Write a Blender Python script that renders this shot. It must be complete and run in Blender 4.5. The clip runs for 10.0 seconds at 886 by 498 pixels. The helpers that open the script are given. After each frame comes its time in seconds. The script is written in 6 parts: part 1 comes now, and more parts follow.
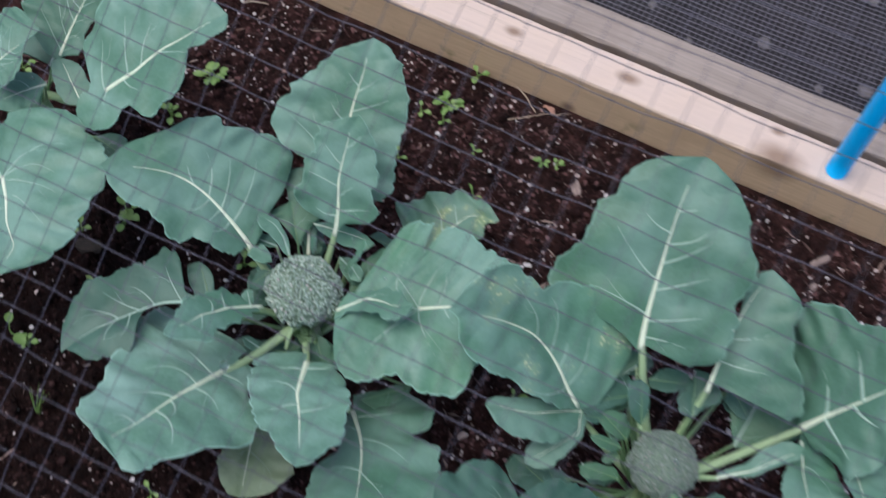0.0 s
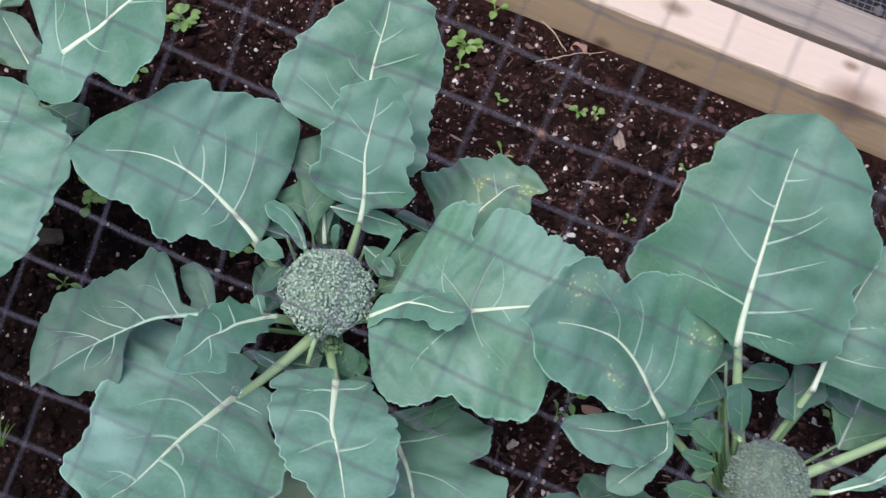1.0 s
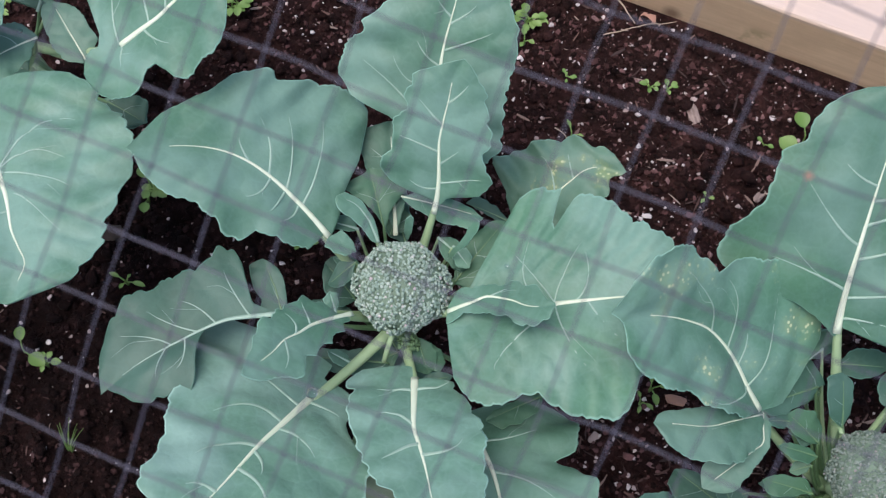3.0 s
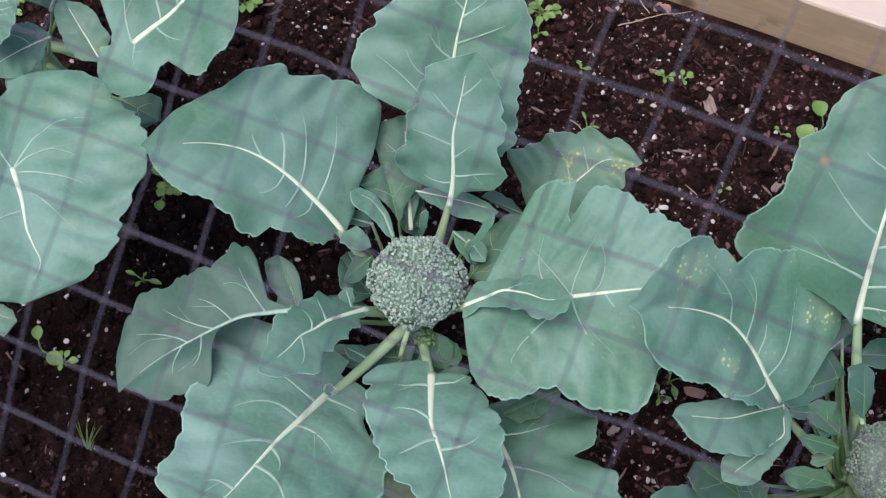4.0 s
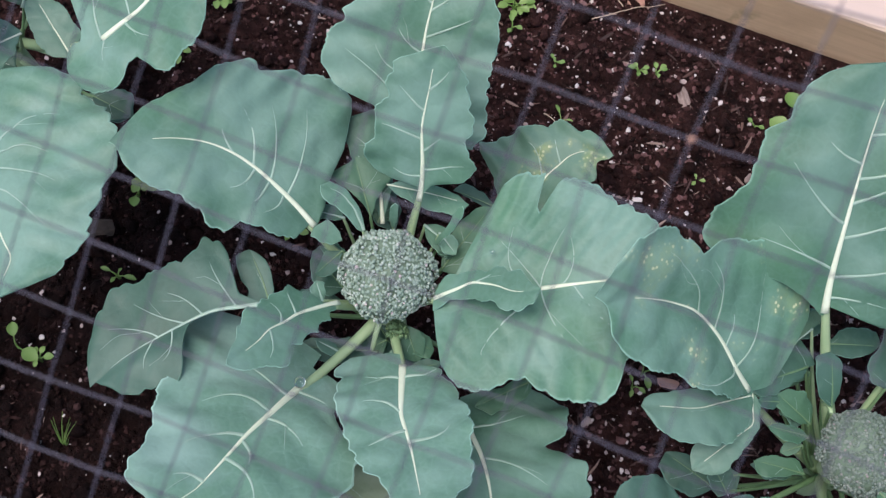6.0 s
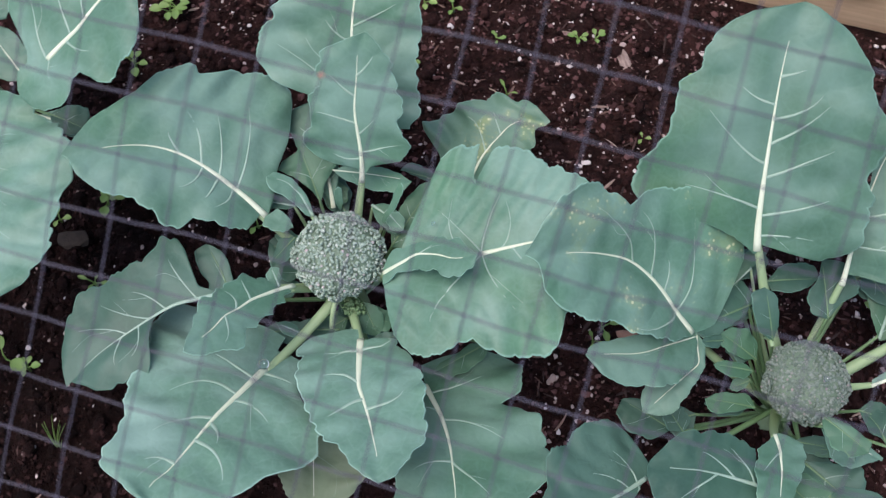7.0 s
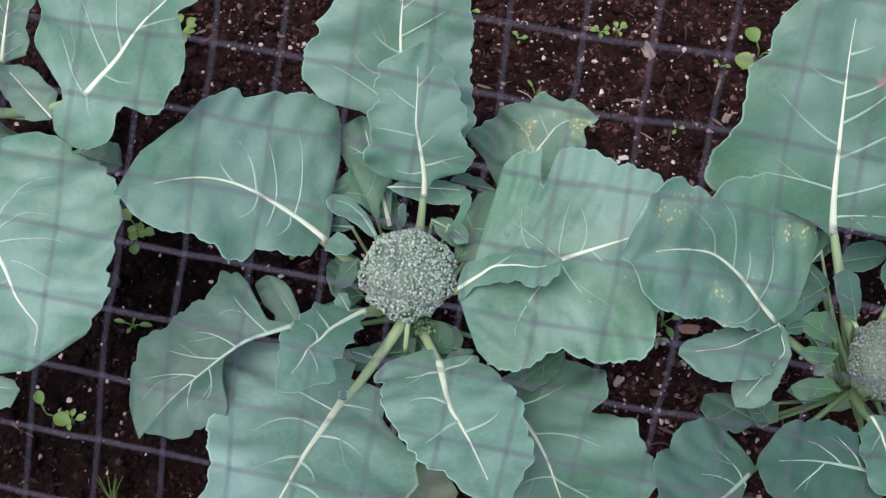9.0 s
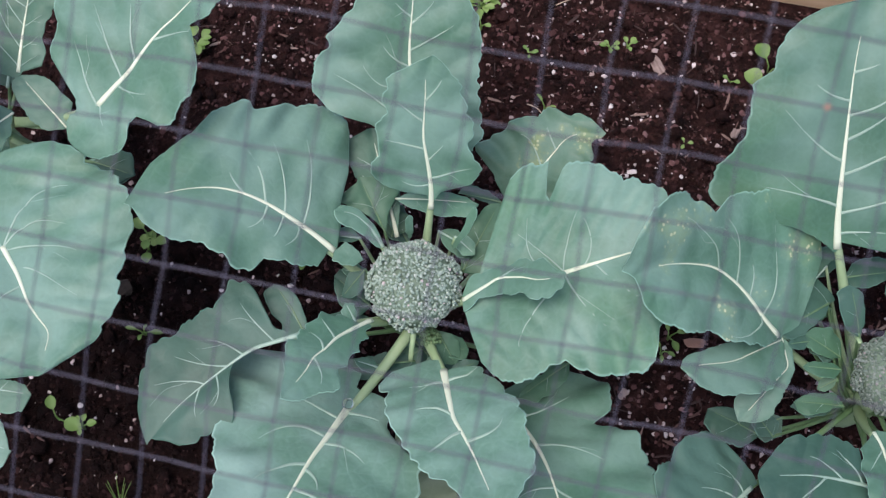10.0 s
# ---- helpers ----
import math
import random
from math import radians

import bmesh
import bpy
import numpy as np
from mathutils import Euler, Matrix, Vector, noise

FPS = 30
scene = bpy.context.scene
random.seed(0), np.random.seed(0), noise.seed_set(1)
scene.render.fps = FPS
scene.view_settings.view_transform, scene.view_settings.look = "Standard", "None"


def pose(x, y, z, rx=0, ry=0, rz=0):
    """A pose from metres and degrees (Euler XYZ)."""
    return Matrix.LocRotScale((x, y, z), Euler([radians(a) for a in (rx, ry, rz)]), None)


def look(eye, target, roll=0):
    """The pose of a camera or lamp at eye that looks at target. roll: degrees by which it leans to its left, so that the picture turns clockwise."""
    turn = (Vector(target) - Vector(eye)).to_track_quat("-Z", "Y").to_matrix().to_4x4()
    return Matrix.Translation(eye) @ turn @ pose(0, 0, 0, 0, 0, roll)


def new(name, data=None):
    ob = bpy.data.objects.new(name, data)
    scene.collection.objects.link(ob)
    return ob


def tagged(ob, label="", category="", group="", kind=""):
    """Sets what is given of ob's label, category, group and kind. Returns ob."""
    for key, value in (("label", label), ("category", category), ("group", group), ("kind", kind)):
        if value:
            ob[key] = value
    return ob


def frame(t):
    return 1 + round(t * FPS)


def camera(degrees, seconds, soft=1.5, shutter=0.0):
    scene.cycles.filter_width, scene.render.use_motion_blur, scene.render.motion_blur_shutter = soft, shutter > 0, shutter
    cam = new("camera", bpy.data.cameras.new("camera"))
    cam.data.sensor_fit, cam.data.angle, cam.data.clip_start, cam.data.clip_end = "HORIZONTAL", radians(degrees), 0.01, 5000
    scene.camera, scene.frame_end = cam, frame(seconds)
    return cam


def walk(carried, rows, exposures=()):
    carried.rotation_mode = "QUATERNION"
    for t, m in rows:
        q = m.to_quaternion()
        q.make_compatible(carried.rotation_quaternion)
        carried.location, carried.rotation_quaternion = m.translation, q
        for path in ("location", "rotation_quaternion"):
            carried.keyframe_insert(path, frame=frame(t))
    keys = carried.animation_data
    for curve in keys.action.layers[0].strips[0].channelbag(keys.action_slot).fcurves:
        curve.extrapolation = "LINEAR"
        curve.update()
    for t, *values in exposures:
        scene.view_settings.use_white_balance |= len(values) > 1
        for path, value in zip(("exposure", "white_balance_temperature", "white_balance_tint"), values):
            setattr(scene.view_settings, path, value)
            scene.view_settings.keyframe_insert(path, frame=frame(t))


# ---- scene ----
cam = camera(43.4, 10.0, soft=1.3, shutter=0.4)
cam.data.dof.use_dof, cam.data.dof.focus_distance, cam.data.dof.aperture_fstop = True, 0.60, 42.0
PATH = [
    (-0.1, (0.0685, 0.3225, 0.796), (-0.197, 1.214, -0.975), 7.40),
    (0, (0.057, 0.332, 0.781), (-0.224, 1.234, -0.982), 6.9),
    (0.2, (0.034, 0.351, 0.751), (-0.278, 1.274, -0.996), 5.9),
    (0.5, (-0.01, 0.383, 0.728), (-0.212, 1.243, -1.065), 9.6),
    (0.7, (-0.021, 0.386, 0.698), (-0.194, 1.211, -1.116), 9.9),
    (1, (-0.036, 0.403, 0.677), (-0.15, 1.215, -1.147), 12.9),
    (1.5, (-0.054, 0.411, 0.652), (-0.17, 1.174, -1.193), 13.8),
    (2, (-0.061, 0.419, 0.654), (-0.175, 1.178, -1.193), 12.8),
    (2.5, (-0.063, 0.417, 0.655), (-0.196, 1.17, -1.193), 10.3),
    (4, (-0.062, 0.418, 0.652), (-0.244, 1.141, -1.204), 5.0),
    (4.5, (-0.057, 0.421, 0.651), (-0.245, 1.155, -1.2), 5.1),
    (5, (-0.05, 0.422, 0.648), (-0.205, 1.16, -1.205), 7.1),
    (5.5, (-0.051, 0.424, 0.647), (-0.191, 1.166, -1.205), 7.6),
    (5.7, (-0.053, 0.422, 0.649), (-0.206, 1.159, -1.204), 7.0),
    (6.8, (-0.01, 0.415, 0.673), (-0.221, 1.097, -1.195), -1.9),
    (7, (-0.001, 0.413, 0.677), (-0.218, 1.106, -1.186), -4.0),
    (7.2, (-0.009, 0.420, 0.673), (-0.205, 1.106, -1.196), -4.1),
    (7.5, (-0.034, 0.416, 0.666), (-0.137, 1.122, -1.202), 0.1),
    (7.8, (-0.050, 0.419, 0.667), (-0.184, 1.151, -1.189), -2.3),
    (8, (-0.086, 0.398, 0.666), (-0.192, 1.139, -1.189), 3.8),
    (8.5, (-0.093, 0.407, 0.667), (-0.132, 1.121, -1.201), 5.9),
    (9, (-0.08, 0.41, 0.661), (-0.166, 1.134, -1.202), 0.9),
    (9.5, (-0.082, 0.41, 0.665), (-0.183, 1.145, -1.193), 1.5),
    (10, (-0.073, 0.409, 0.667), (-0.195, 1.146, -1.188), -0.9),
]
walk(cam, [(t, look(eye, target, roll)) for t, eye, target, roll in PATH],
     [(0.0, 0.61, 6300, 12), (0.8, 0.85, 6420, 12), (2.5, 0.85, 6480, 14), (5.5, 0.85, 6540, 16), (7.0, 0.86, 6580, 18), (10.0, 0.85, 6600, 19)])

# ---------------------------------------------------------------- light
world = bpy.data.worlds.new("sky")
scene.world = world
world.use_nodes = True
wn = world.node_tree.nodes
sky = wn.new("ShaderNodeTexSky")
sky.sky_type = "NISHITA"
sky.sun_disc = False
sky.sun_elevation = radians(70)
sky.sun_rotation = radians(228)
sky.air_density, sky.dust_density, sky.ozone_density = 1.0, 3.0, 1.0
wn["Background"].inputs["Strength"].default_value = 0.11
world.node_tree.links.new(sky.outputs["Color"], wn["Background"].inputs["Color"])
sun = new("sun", bpy.data.lights.new("sun", "SUN"))
sun.data.energy, sun.data.angle, sun.data.color = 1.3, radians(40), (1.0, 0.97, 0.93)
sun.matrix_world = look((-0.50, 0.25, 2.4), (0, 0.6, 0))


# ---------------------------------------------------------------- materials
class Mat:
    """A node material with a few short ways to add nodes."""

    def __init__(self, name):
        self.m = bpy.data.materials.new(name)
        self.m.use_nodes = True
        self.t = self.m.node_tree
        self.b = self.t.nodes["Principled BSDF"]
        self.co = self.t.nodes.new("ShaderNodeTexCoord").outputs["Object"]

    def link(self, a, b):
        self.t.links.new(a, b)

    def noise(self, scale, detail=4.0, rough=0.55, stretch=None, co=None):
        n = self.t.nodes.new("ShaderNodeTexNoise")
        n.inputs["Scale"].default_value = scale
        n.inputs["Detail"].default_value = detail
        n.inputs["Roughness"].default_value = rough
        co = co or self.co
        if stretch:
            mp = self.t.nodes.new("ShaderNodeMapping")
            mp.inputs["Scale"].default_value = stretch
            self.link(co, mp.inputs["Vector"])
            co = mp.outputs["Vector"]
        self.link(co, n.inputs["Vector"])
        return n.outputs["Fac"]

    def voronoi(self, scale, feature="F1"):
        n = self.t.nodes.new("ShaderNodeTexVoronoi")
        n.feature = feature
        n.inputs["Scale"].default_value = scale
        self.link(self.co, n.inputs["Vector"])
        return n

    def ramp(self, fac, *stops):
        r = self.t.nodes.new("ShaderNodeValToRGB")
        e = r.color_ramp.elements
        while len(e) < len(stops):
            e.new(0.5)
        for k, (p, c) in enumerate(stops):
            e[k].position = p
            e[k].color = (*c, 1) if len(c) == 3 else c
        self.link(fac, r.inputs["Fac"])
        return r.outputs["Color"]

    def mix(self, fac, a, b, mode="MIX"):
        n = self.t.nodes.new("ShaderNodeMix")
        n.data_type, n.blend_type = "RGBA", mode
        for sock, v in ((n.inputs[0], fac), (n.inputs[6], a), (n.inputs[7], b)):
            if isinstance(v, (int, float)):
                sock.default_value = v
            elif isinstance(v, tuple):
                sock.default_value = (*v, 1)
            else:
                self.link(v, sock)
        return n.outputs[2]

    def math(self, op, a, b=0.0):
        n = self.t.nodes.new("ShaderNodeMath")
        n.operation = op
        n.use_clamp = True
        for sock, v in zip(n.inputs, (a, b)):
            if isinstance(v, (int, float)):
                sock.default_value = v
            else:
                self.link(v, sock)
        return n.outputs[0]

    def attr(self, name):
        n = self.t.nodes.new("ShaderNodeAttribute")
        n.attribute_name = name
        return n.outputs["Fac"]

    def island(self):
        return self.t.nodes.new("ShaderNodeNewGeometry").outputs["Random Per Island"]

    def one(self):
        return self.t.nodes.new("ShaderNodeObjectInfo").outputs["Random"]

    def bump(self, h, strength=0.3, dist=0.001):
        n = self.t.nodes.new("ShaderNodeBump")
        n.inputs["Strength"].default_value = strength
        n.inputs["Distance"].default_value = dist
        self.link(h, n.inputs["Height"])
        self.link(n.outputs["Normal"], self.b.inputs["Normal"])

    def set(self, color=None, rough=None, **k):
        for key, v in (("Base Color", color), ("Roughness", rough), *k.items()):
            if v is None:
                continue
            key = key.replace("_", " ")
            if isinstance(v, (int, float)):
                self.b.inputs[key].default_value = v
            elif isinstance(v, tuple):
                self.b.inputs[key].default_value = (*v, 1)
            else:
                self.link(v, self.b.inputs[key])
        return self.m

    def thin(self, share, color):
        """Light that comes through a thin leaf."""
        tr = self.t.nodes.new("ShaderNodeBsdfTranslucent")
        if isinstance(color, tuple):
            tr.inputs["Color"].default_value = (*color, 1)
        else:
            self.link(color, tr.inputs["Color"])
        mx = self.t.nodes.new("ShaderNodeMixShader")
        mx.inputs[0].default_value = share
        self.link(self.b.outputs[0], mx.inputs[1])
        self.link(tr.outputs[0], mx.inputs[2])
        self.link(mx.outputs[0], self.t.nodes["Material Output"].inputs["Surface"])


def shady(m, c, dark):
    """The darker patch of soil round one end of the bed, its shade painted in."""
    mp = m.t.nodes.new("ShaderNodeMapping")
    mp.inputs["Location"].default_value = (0.33, -0.50, 0)
    m.link(m.co, mp.inputs["Vector"])
    ln = m.t.nodes.new("ShaderNodeVectorMath")
    ln.operation = "LENGTH"
    m.link(mp.outputs["Vector"], ln.inputs[0])
    d = m.math("ADD", ln.outputs["Value"], m.math("MULTIPLY", m.noise(9, 4), 0.22))
    shade_mask = m.ramp(d, (0.26, (1, 1, 1)), (0.42, (0, 0, 0)))
    return m.mix(m.math("MULTIPLY", shade_mask, dark), c, (0.0030, 0.0012, 0.0010))


def leaf_material(name, deep, waxy, yellow=0.0):
    m = Mat(name)
    base = m.ramp(m.noise(17, 3, 0.55), (0.30, tuple(0.85 * c for c in deep)), (0.43, deep), (0.58, waxy), (0.74, tuple(1.10 * c for c in waxy)))
    green = m.ramp(m.noise(13, 4, 0.6), (0.52, (0, 0, 0)), (0.70, (1, 1, 1)))
    base = m.mix(m.math("MULTIPLY", green, 0.65), base, (1.1 * deep[0], 1.28 * deep[1], 0.92 * deep[2]))
    base = m.mix(m.math("MULTIPLY", m.noise(7, 3), 0.35), base, deep)
    fine = m.noise(420, 3)
    base = m.mix(m.math("MULTIPLY", fine, 0.22), base, tuple(1.7 * c for c in waxy))
    # rubbed spots where the bloom is gone
    rub = m.ramp(m.noise(95, 4, 0.7), (0.60, (0, 0, 0)), (0.72, (1, 1, 1)))
    base = m.mix(m.math("MULTIPLY", rub, 0.16), base, tuple(0.85 * c for c in deep))
    if yellow:
        patch = m.ramp(m.noise(34, 4, 0.65), (0.56, (0, 0, 0)), (0.66, (1, 1, 1)))
        base = m.mix(m.math("MULTIPLY", patch, yellow), base, (0.36, 0.42, 0.09))
        spots = m.voronoi(330)
        dots = m.ramp(spots.outputs["Distance"], (0.22, (1, 1, 1)), (0.34, (0, 0, 0)))
        base = m.mix(m.math("MULTIPLY", m.math("MULTIPLY", dots, patch), 0.85), base, (0.72, 0.74, 0.45))
    ret = m.ramp(m.voronoi(120, "DISTANCE_TO_EDGE").outputs["Distance"], (0.0, (1, 1, 1)), (0.10, (0, 0, 0)))
    base = m.mix(m.math("MULTIPLY", ret, 0.09), base, tuple(1.4 * c for c in waxy))
    tone = m.math("MULTIPLY", m.one(), 0.14)
    base = m.mix(tone, base, tuple(0.72 * c for c in waxy))
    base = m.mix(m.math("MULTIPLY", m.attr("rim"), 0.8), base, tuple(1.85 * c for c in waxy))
    m.set(base, m.math("ADD", m.math("MULTIPLY", m.noise(30, 5), 0.30), 0.36), Specular_IOR_Level=0.44)
    net = m.voronoi(120, "DISTANCE_TO_EDGE").outputs["Distance"]
    cells = m.ramp(net, (0.0, (0, 0, 0)), (0.22, (1, 1, 1)))
    m.bump(m.math("ADD", m.math("MULTIPLY", m.noise(160, 5, 0.6), 0.5), m.math("ADD", m.math("MULTIPLY", m.noise(45, 3), 0.4), m.math("MULTIPLY", cells, 0.12))), 0.35, 0.002)
    m.thin(0.12, (0.20, 0.36, 0.12))
    return m.m


leaf_mat = leaf_material("glaucous_leaf", (0.067, 0.175, 0.111), (0.179, 0.318, 0.258))
spotted_mat = leaf_material("spotted_leaf", (0.071, 0.188, 0.120), (0.193, 0.342, 0.278), 0.2)
yellow_mat = leaf_material("yellowing_leaf", (0.063, 0.155, 0.094), (0.145, 0.265, 0.202), 0.45)
olive_mat = leaf_material("fading_leaf", (0.10, 0.155, 0.085), (0.20, 0.265, 0.170))
# lower leaves: a duller green with some of their shade put in
half_shaded_mat = leaf_material("half_shaded_leaf", (0.047, 0.128, 0.083), (0.115, 0.223, 0.168))
# young green, lowered for the shade around the heads
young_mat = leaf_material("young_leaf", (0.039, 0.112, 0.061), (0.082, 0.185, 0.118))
mid_mat = leaf_material("green_leaf", (0.053, 0.147, 0.092), (0.142, 0.264, 0.208))
# own pale bloom, plus brightness put in for two leaves tilted from the sun
pale_mat = leaf_material("pale_leaf", (0.097, 0.226, 0.156), (0.245, 0.398, 0.341))
# leaves deep among the others, their shade mixed into a darker green
shaded_mat = leaf_material("shaded_leaf", (0.026, 0.082, 0.058), (0.070, 0.152, 0.116))

m = Mat("pale_vein")
vein_mat = m.set(m.mix(m.noise(60), (0.55, 0.66, 0.46), (0.78, 0.82, 0.68)), 0.45)
m = Mat("fine_vein")
fine_vein_mat = m.set(m.mix(m.noise(70), (0.24, 0.38, 0.29), (0.39, 0.53, 0.44)), 0.45)
m = Mat("green_petiole")
petiole_mat = m.set(m.mix(m.noise(40, 4, 0.5, (1, 1, 0.25)), (0.20, 0.34, 0.17), (0.40, 0.52, 0.30)), 0.42)
m.bump(m.noise(500, 3), 0.1, 0.0005)
m = Mat("slender_petiole")
slender_mat = m.set(m.mix(m.noise(40), (0.085, 0.18, 0.075), (0.18, 0.30, 0.15)), 0.45)



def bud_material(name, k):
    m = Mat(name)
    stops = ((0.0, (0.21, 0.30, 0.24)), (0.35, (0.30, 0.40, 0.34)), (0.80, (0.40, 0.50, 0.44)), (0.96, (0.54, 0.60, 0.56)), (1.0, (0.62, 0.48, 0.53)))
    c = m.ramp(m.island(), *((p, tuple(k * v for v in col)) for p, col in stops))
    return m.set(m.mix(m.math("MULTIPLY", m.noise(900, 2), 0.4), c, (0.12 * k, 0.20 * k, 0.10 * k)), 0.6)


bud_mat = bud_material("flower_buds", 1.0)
# the same buds with the second head's shade put into the colour
shaded_bud_mat = bud_material("shaded_flower_buds", 0.57)
m = Mat("curd")
curd_mat = m.set(m.mix(m.noise(300), (0.10, 0.16, 0.11), (0.17, 0.24, 0.17)), 0.7)

m = Mat("dark_soil")
c = m.ramp(m.noise(55, 8, 0.68), (0.30, (0.0018, 0.0010, 0.0009)), (0.54, (0.028, 0.0118, 0.0106)), (0.78, (0.095, 0.042, 0.038)))
c = m.mix(m.ramp(m.noise(340, 4, 0.7), (0.55, (0, 0, 0)), (0.75, (0.6, 0.6, 0.6))), c, (0.055, 0.033, 0.026))
soil_mat = m.set(shady(m, c, 0.70), m.math("ADD", m.math("MULTIPLY", m.noise(120), 0.5), 0.5), Specular_IOR_Level=0.1)
m.bump(m.noise(260, 8, 0.75), 0.9, 0.004)

m = Mat("soil_crumbs")
c = m.ramp(m.island(), (0.0, (0.002, 0.0012, 0.001)), (0.5, (0.023, 0.0100, 0.0088)), (0.80, (0.088, 0.042, 0.041)), (0.95, (0.18, 0.090, 0.088)), (1.0, (0.30, 0.18, 0.18)))
crumb_mat = m.set(shady(m, m.mix(m.math("MULTIPLY", m.noise(700, 4), 0.7), c, (0.024, 0.012, 0.010)), 0.70), 0.8, Specular_IOR_Level=0.1)
m.bump(m.noise(900, 4), 0.6, 0.001)

m = Mat("perlite")
c = m.ramp(m.island(), (0.0, (0.32, 0.23, 0.21)), (0.5, (0.58, 0.50, 0.49)), (1.0, (0.80, 0.77, 0.76)))
perlite_mat = m.set(m.mix(m.math("MULTIPLY", m.noise(600), 0.5), c, (0.28, 0.20, 0.17)), 0.8)
m.bump(m.noise(1200), 0.5, 0.0006)

m = Mat("bark_shreds")
c = m.ramp(m.island(), (0.0, (0.018, 0.009, 0.008)), (0.45, (0.075, 0.036, 0.030)), (0.75, (0.17, 0.095, 0.075)), (1.0, (0.42, 0.32, 0.27)))
shred_mat = m.set(m.mix(m.math("MULTIPLY", m.noise(800, 3), 0.5), c, (0.05, 0.026, 0.022)), 0.8)

m = Mat("bark")
bark_mat = m.set(m.ramp(m.noise(130, 6, 0.65, (1, 4, 1)), (0.3, (0.11, 0.075, 0.065)), (0.7, (0.36, 0.275, 0.24))), 0.85)
m.bump(m.noise(300, 5, 0.6, (1, 4, 1)), 0.6, 0.001)
m = Mat("dark_bark")
dark_bark_mat = m.set(m.ramp(m.noise(130, 6, 0.65), (0.3, (0.012, 0.008, 0.006)), (0.7, (0.045, 0.032, 0.022))), 0.85)
m.bump(m.noise(300, 5, 0.6), 0.6, 0.001)
m = Mat("stone")
stone_mat = m.set(m.mix(m.noise(120), (0.30, 0.22, 0.20), (0.50, 0.40, 0.36)), 0.75)
m = Mat("dark_stone")
dark_stone_mat = m.set(m.mix(m.noise(140), (0.10, 0.09, 0.09), (0.22, 0.20, 0.20)), 0.8)
m = Mat("red_stone")
red_stone_mat = m.set(m.mix(m.noise(150), (0.30, 0.15, 0.11), (0.46, 0.27, 0.21)), 0.75)
m = Mat("straw")
straw_mat = m.set(m.mix(m.noise(90), (0.33, 0.24, 0.17), (0.52, 0.42, 0.32)), 0.7)
m = Mat("dead_leaf")
dead_mat = m.set(m.mix(m.noise(120), (0.25, 0.12, 0.08), (0.46, 0.27, 0.20)), 0.7)


def wood_material(name, early, late, stains, knots=(), top_tone=None):
    m = Mat(name)
    grain = m.noise(9, 6, 0.6, (1.2, 34, 34))
    fibre = m.noise(60, 4, 0.6, (1.0, 22, 22))
    c = m.ramp(grain, (0.30, late), (0.62, early))
    c = m.mix(m.math("MULTIPLY", fibre, 0.35), c, tuple(0.8 * v for v in late))
    c = m.mix(m.math("MULTIPLY", m.ramp(m.noise(16, 5, 0.7), (0.50, (0, 0, 0)), (0.75, (1, 1, 1))), 0.35), c, stains)
    if top_tone:
        # the upper face is mixed towards a pinkish tone; the faces below stay yellow
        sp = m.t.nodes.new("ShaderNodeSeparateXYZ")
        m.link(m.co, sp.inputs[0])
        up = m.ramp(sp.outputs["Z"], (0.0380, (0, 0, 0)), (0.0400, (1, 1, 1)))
        c = m.mix(m.math("MULTIPLY", up, 0.8), c, m.mix(fibre, top_tone, tuple(0.86 * v for v in top_tone)))
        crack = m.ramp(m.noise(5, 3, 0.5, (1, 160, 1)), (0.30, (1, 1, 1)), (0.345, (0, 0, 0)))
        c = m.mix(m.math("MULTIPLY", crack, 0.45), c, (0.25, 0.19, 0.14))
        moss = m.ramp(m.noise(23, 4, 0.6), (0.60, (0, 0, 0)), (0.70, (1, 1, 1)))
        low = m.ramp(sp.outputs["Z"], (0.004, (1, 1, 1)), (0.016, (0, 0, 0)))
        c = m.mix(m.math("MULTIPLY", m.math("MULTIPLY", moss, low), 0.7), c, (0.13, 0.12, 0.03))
    for x, y, z, r in knots:
        mp = m.t.nodes.new("ShaderNodeMapping")
        mp.inputs["Location"].default_value = (-x, -y, -z)
        m.link(m.co, mp.inputs["Vector"])
        sc = m.t.nodes.new("ShaderNodeVectorMath")
        sc.operation = "MULTIPLY"
        sc.inputs[1].default_value = (0.75, 1.25, 0.8)
        m.link(mp.outputs["Vector"], sc.inputs[0])
        ln = m.t.nodes.new("ShaderNodeVectorMath")
        ln.operation = "LENGTH"
        m.link(sc.outputs[0], ln.inputs[0])
        d = m.math("ADD", m.math("DIVIDE", ln.outputs["Value"], r), m.math("MULTIPLY", m.noise(70), 0.25))
        k = m.ramp(d, (0.35, (1, 1, 1)), (0.98, (0, 0, 0)))
        c = m.mix(m.math("MULTIPLY", k, 0.8), c, (0.20, 0.12, 0.075))
    mat = m.set(c, 0.62, Specular_IOR_Level=0.35)
    m.bump(m.math("ADD", fibre, grain), 0.25, 0.001)
    return mat


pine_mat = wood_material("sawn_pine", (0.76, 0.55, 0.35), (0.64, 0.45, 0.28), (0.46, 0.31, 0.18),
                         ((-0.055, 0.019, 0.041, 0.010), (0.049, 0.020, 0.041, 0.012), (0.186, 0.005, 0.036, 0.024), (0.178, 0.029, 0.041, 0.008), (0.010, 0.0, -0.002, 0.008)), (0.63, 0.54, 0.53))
grey_mat = wood_material("weathered_wood", (0.38, 0.315, 0.275), (0.26, 0.215, 0.185), (0.15, 0.105, 0.08))

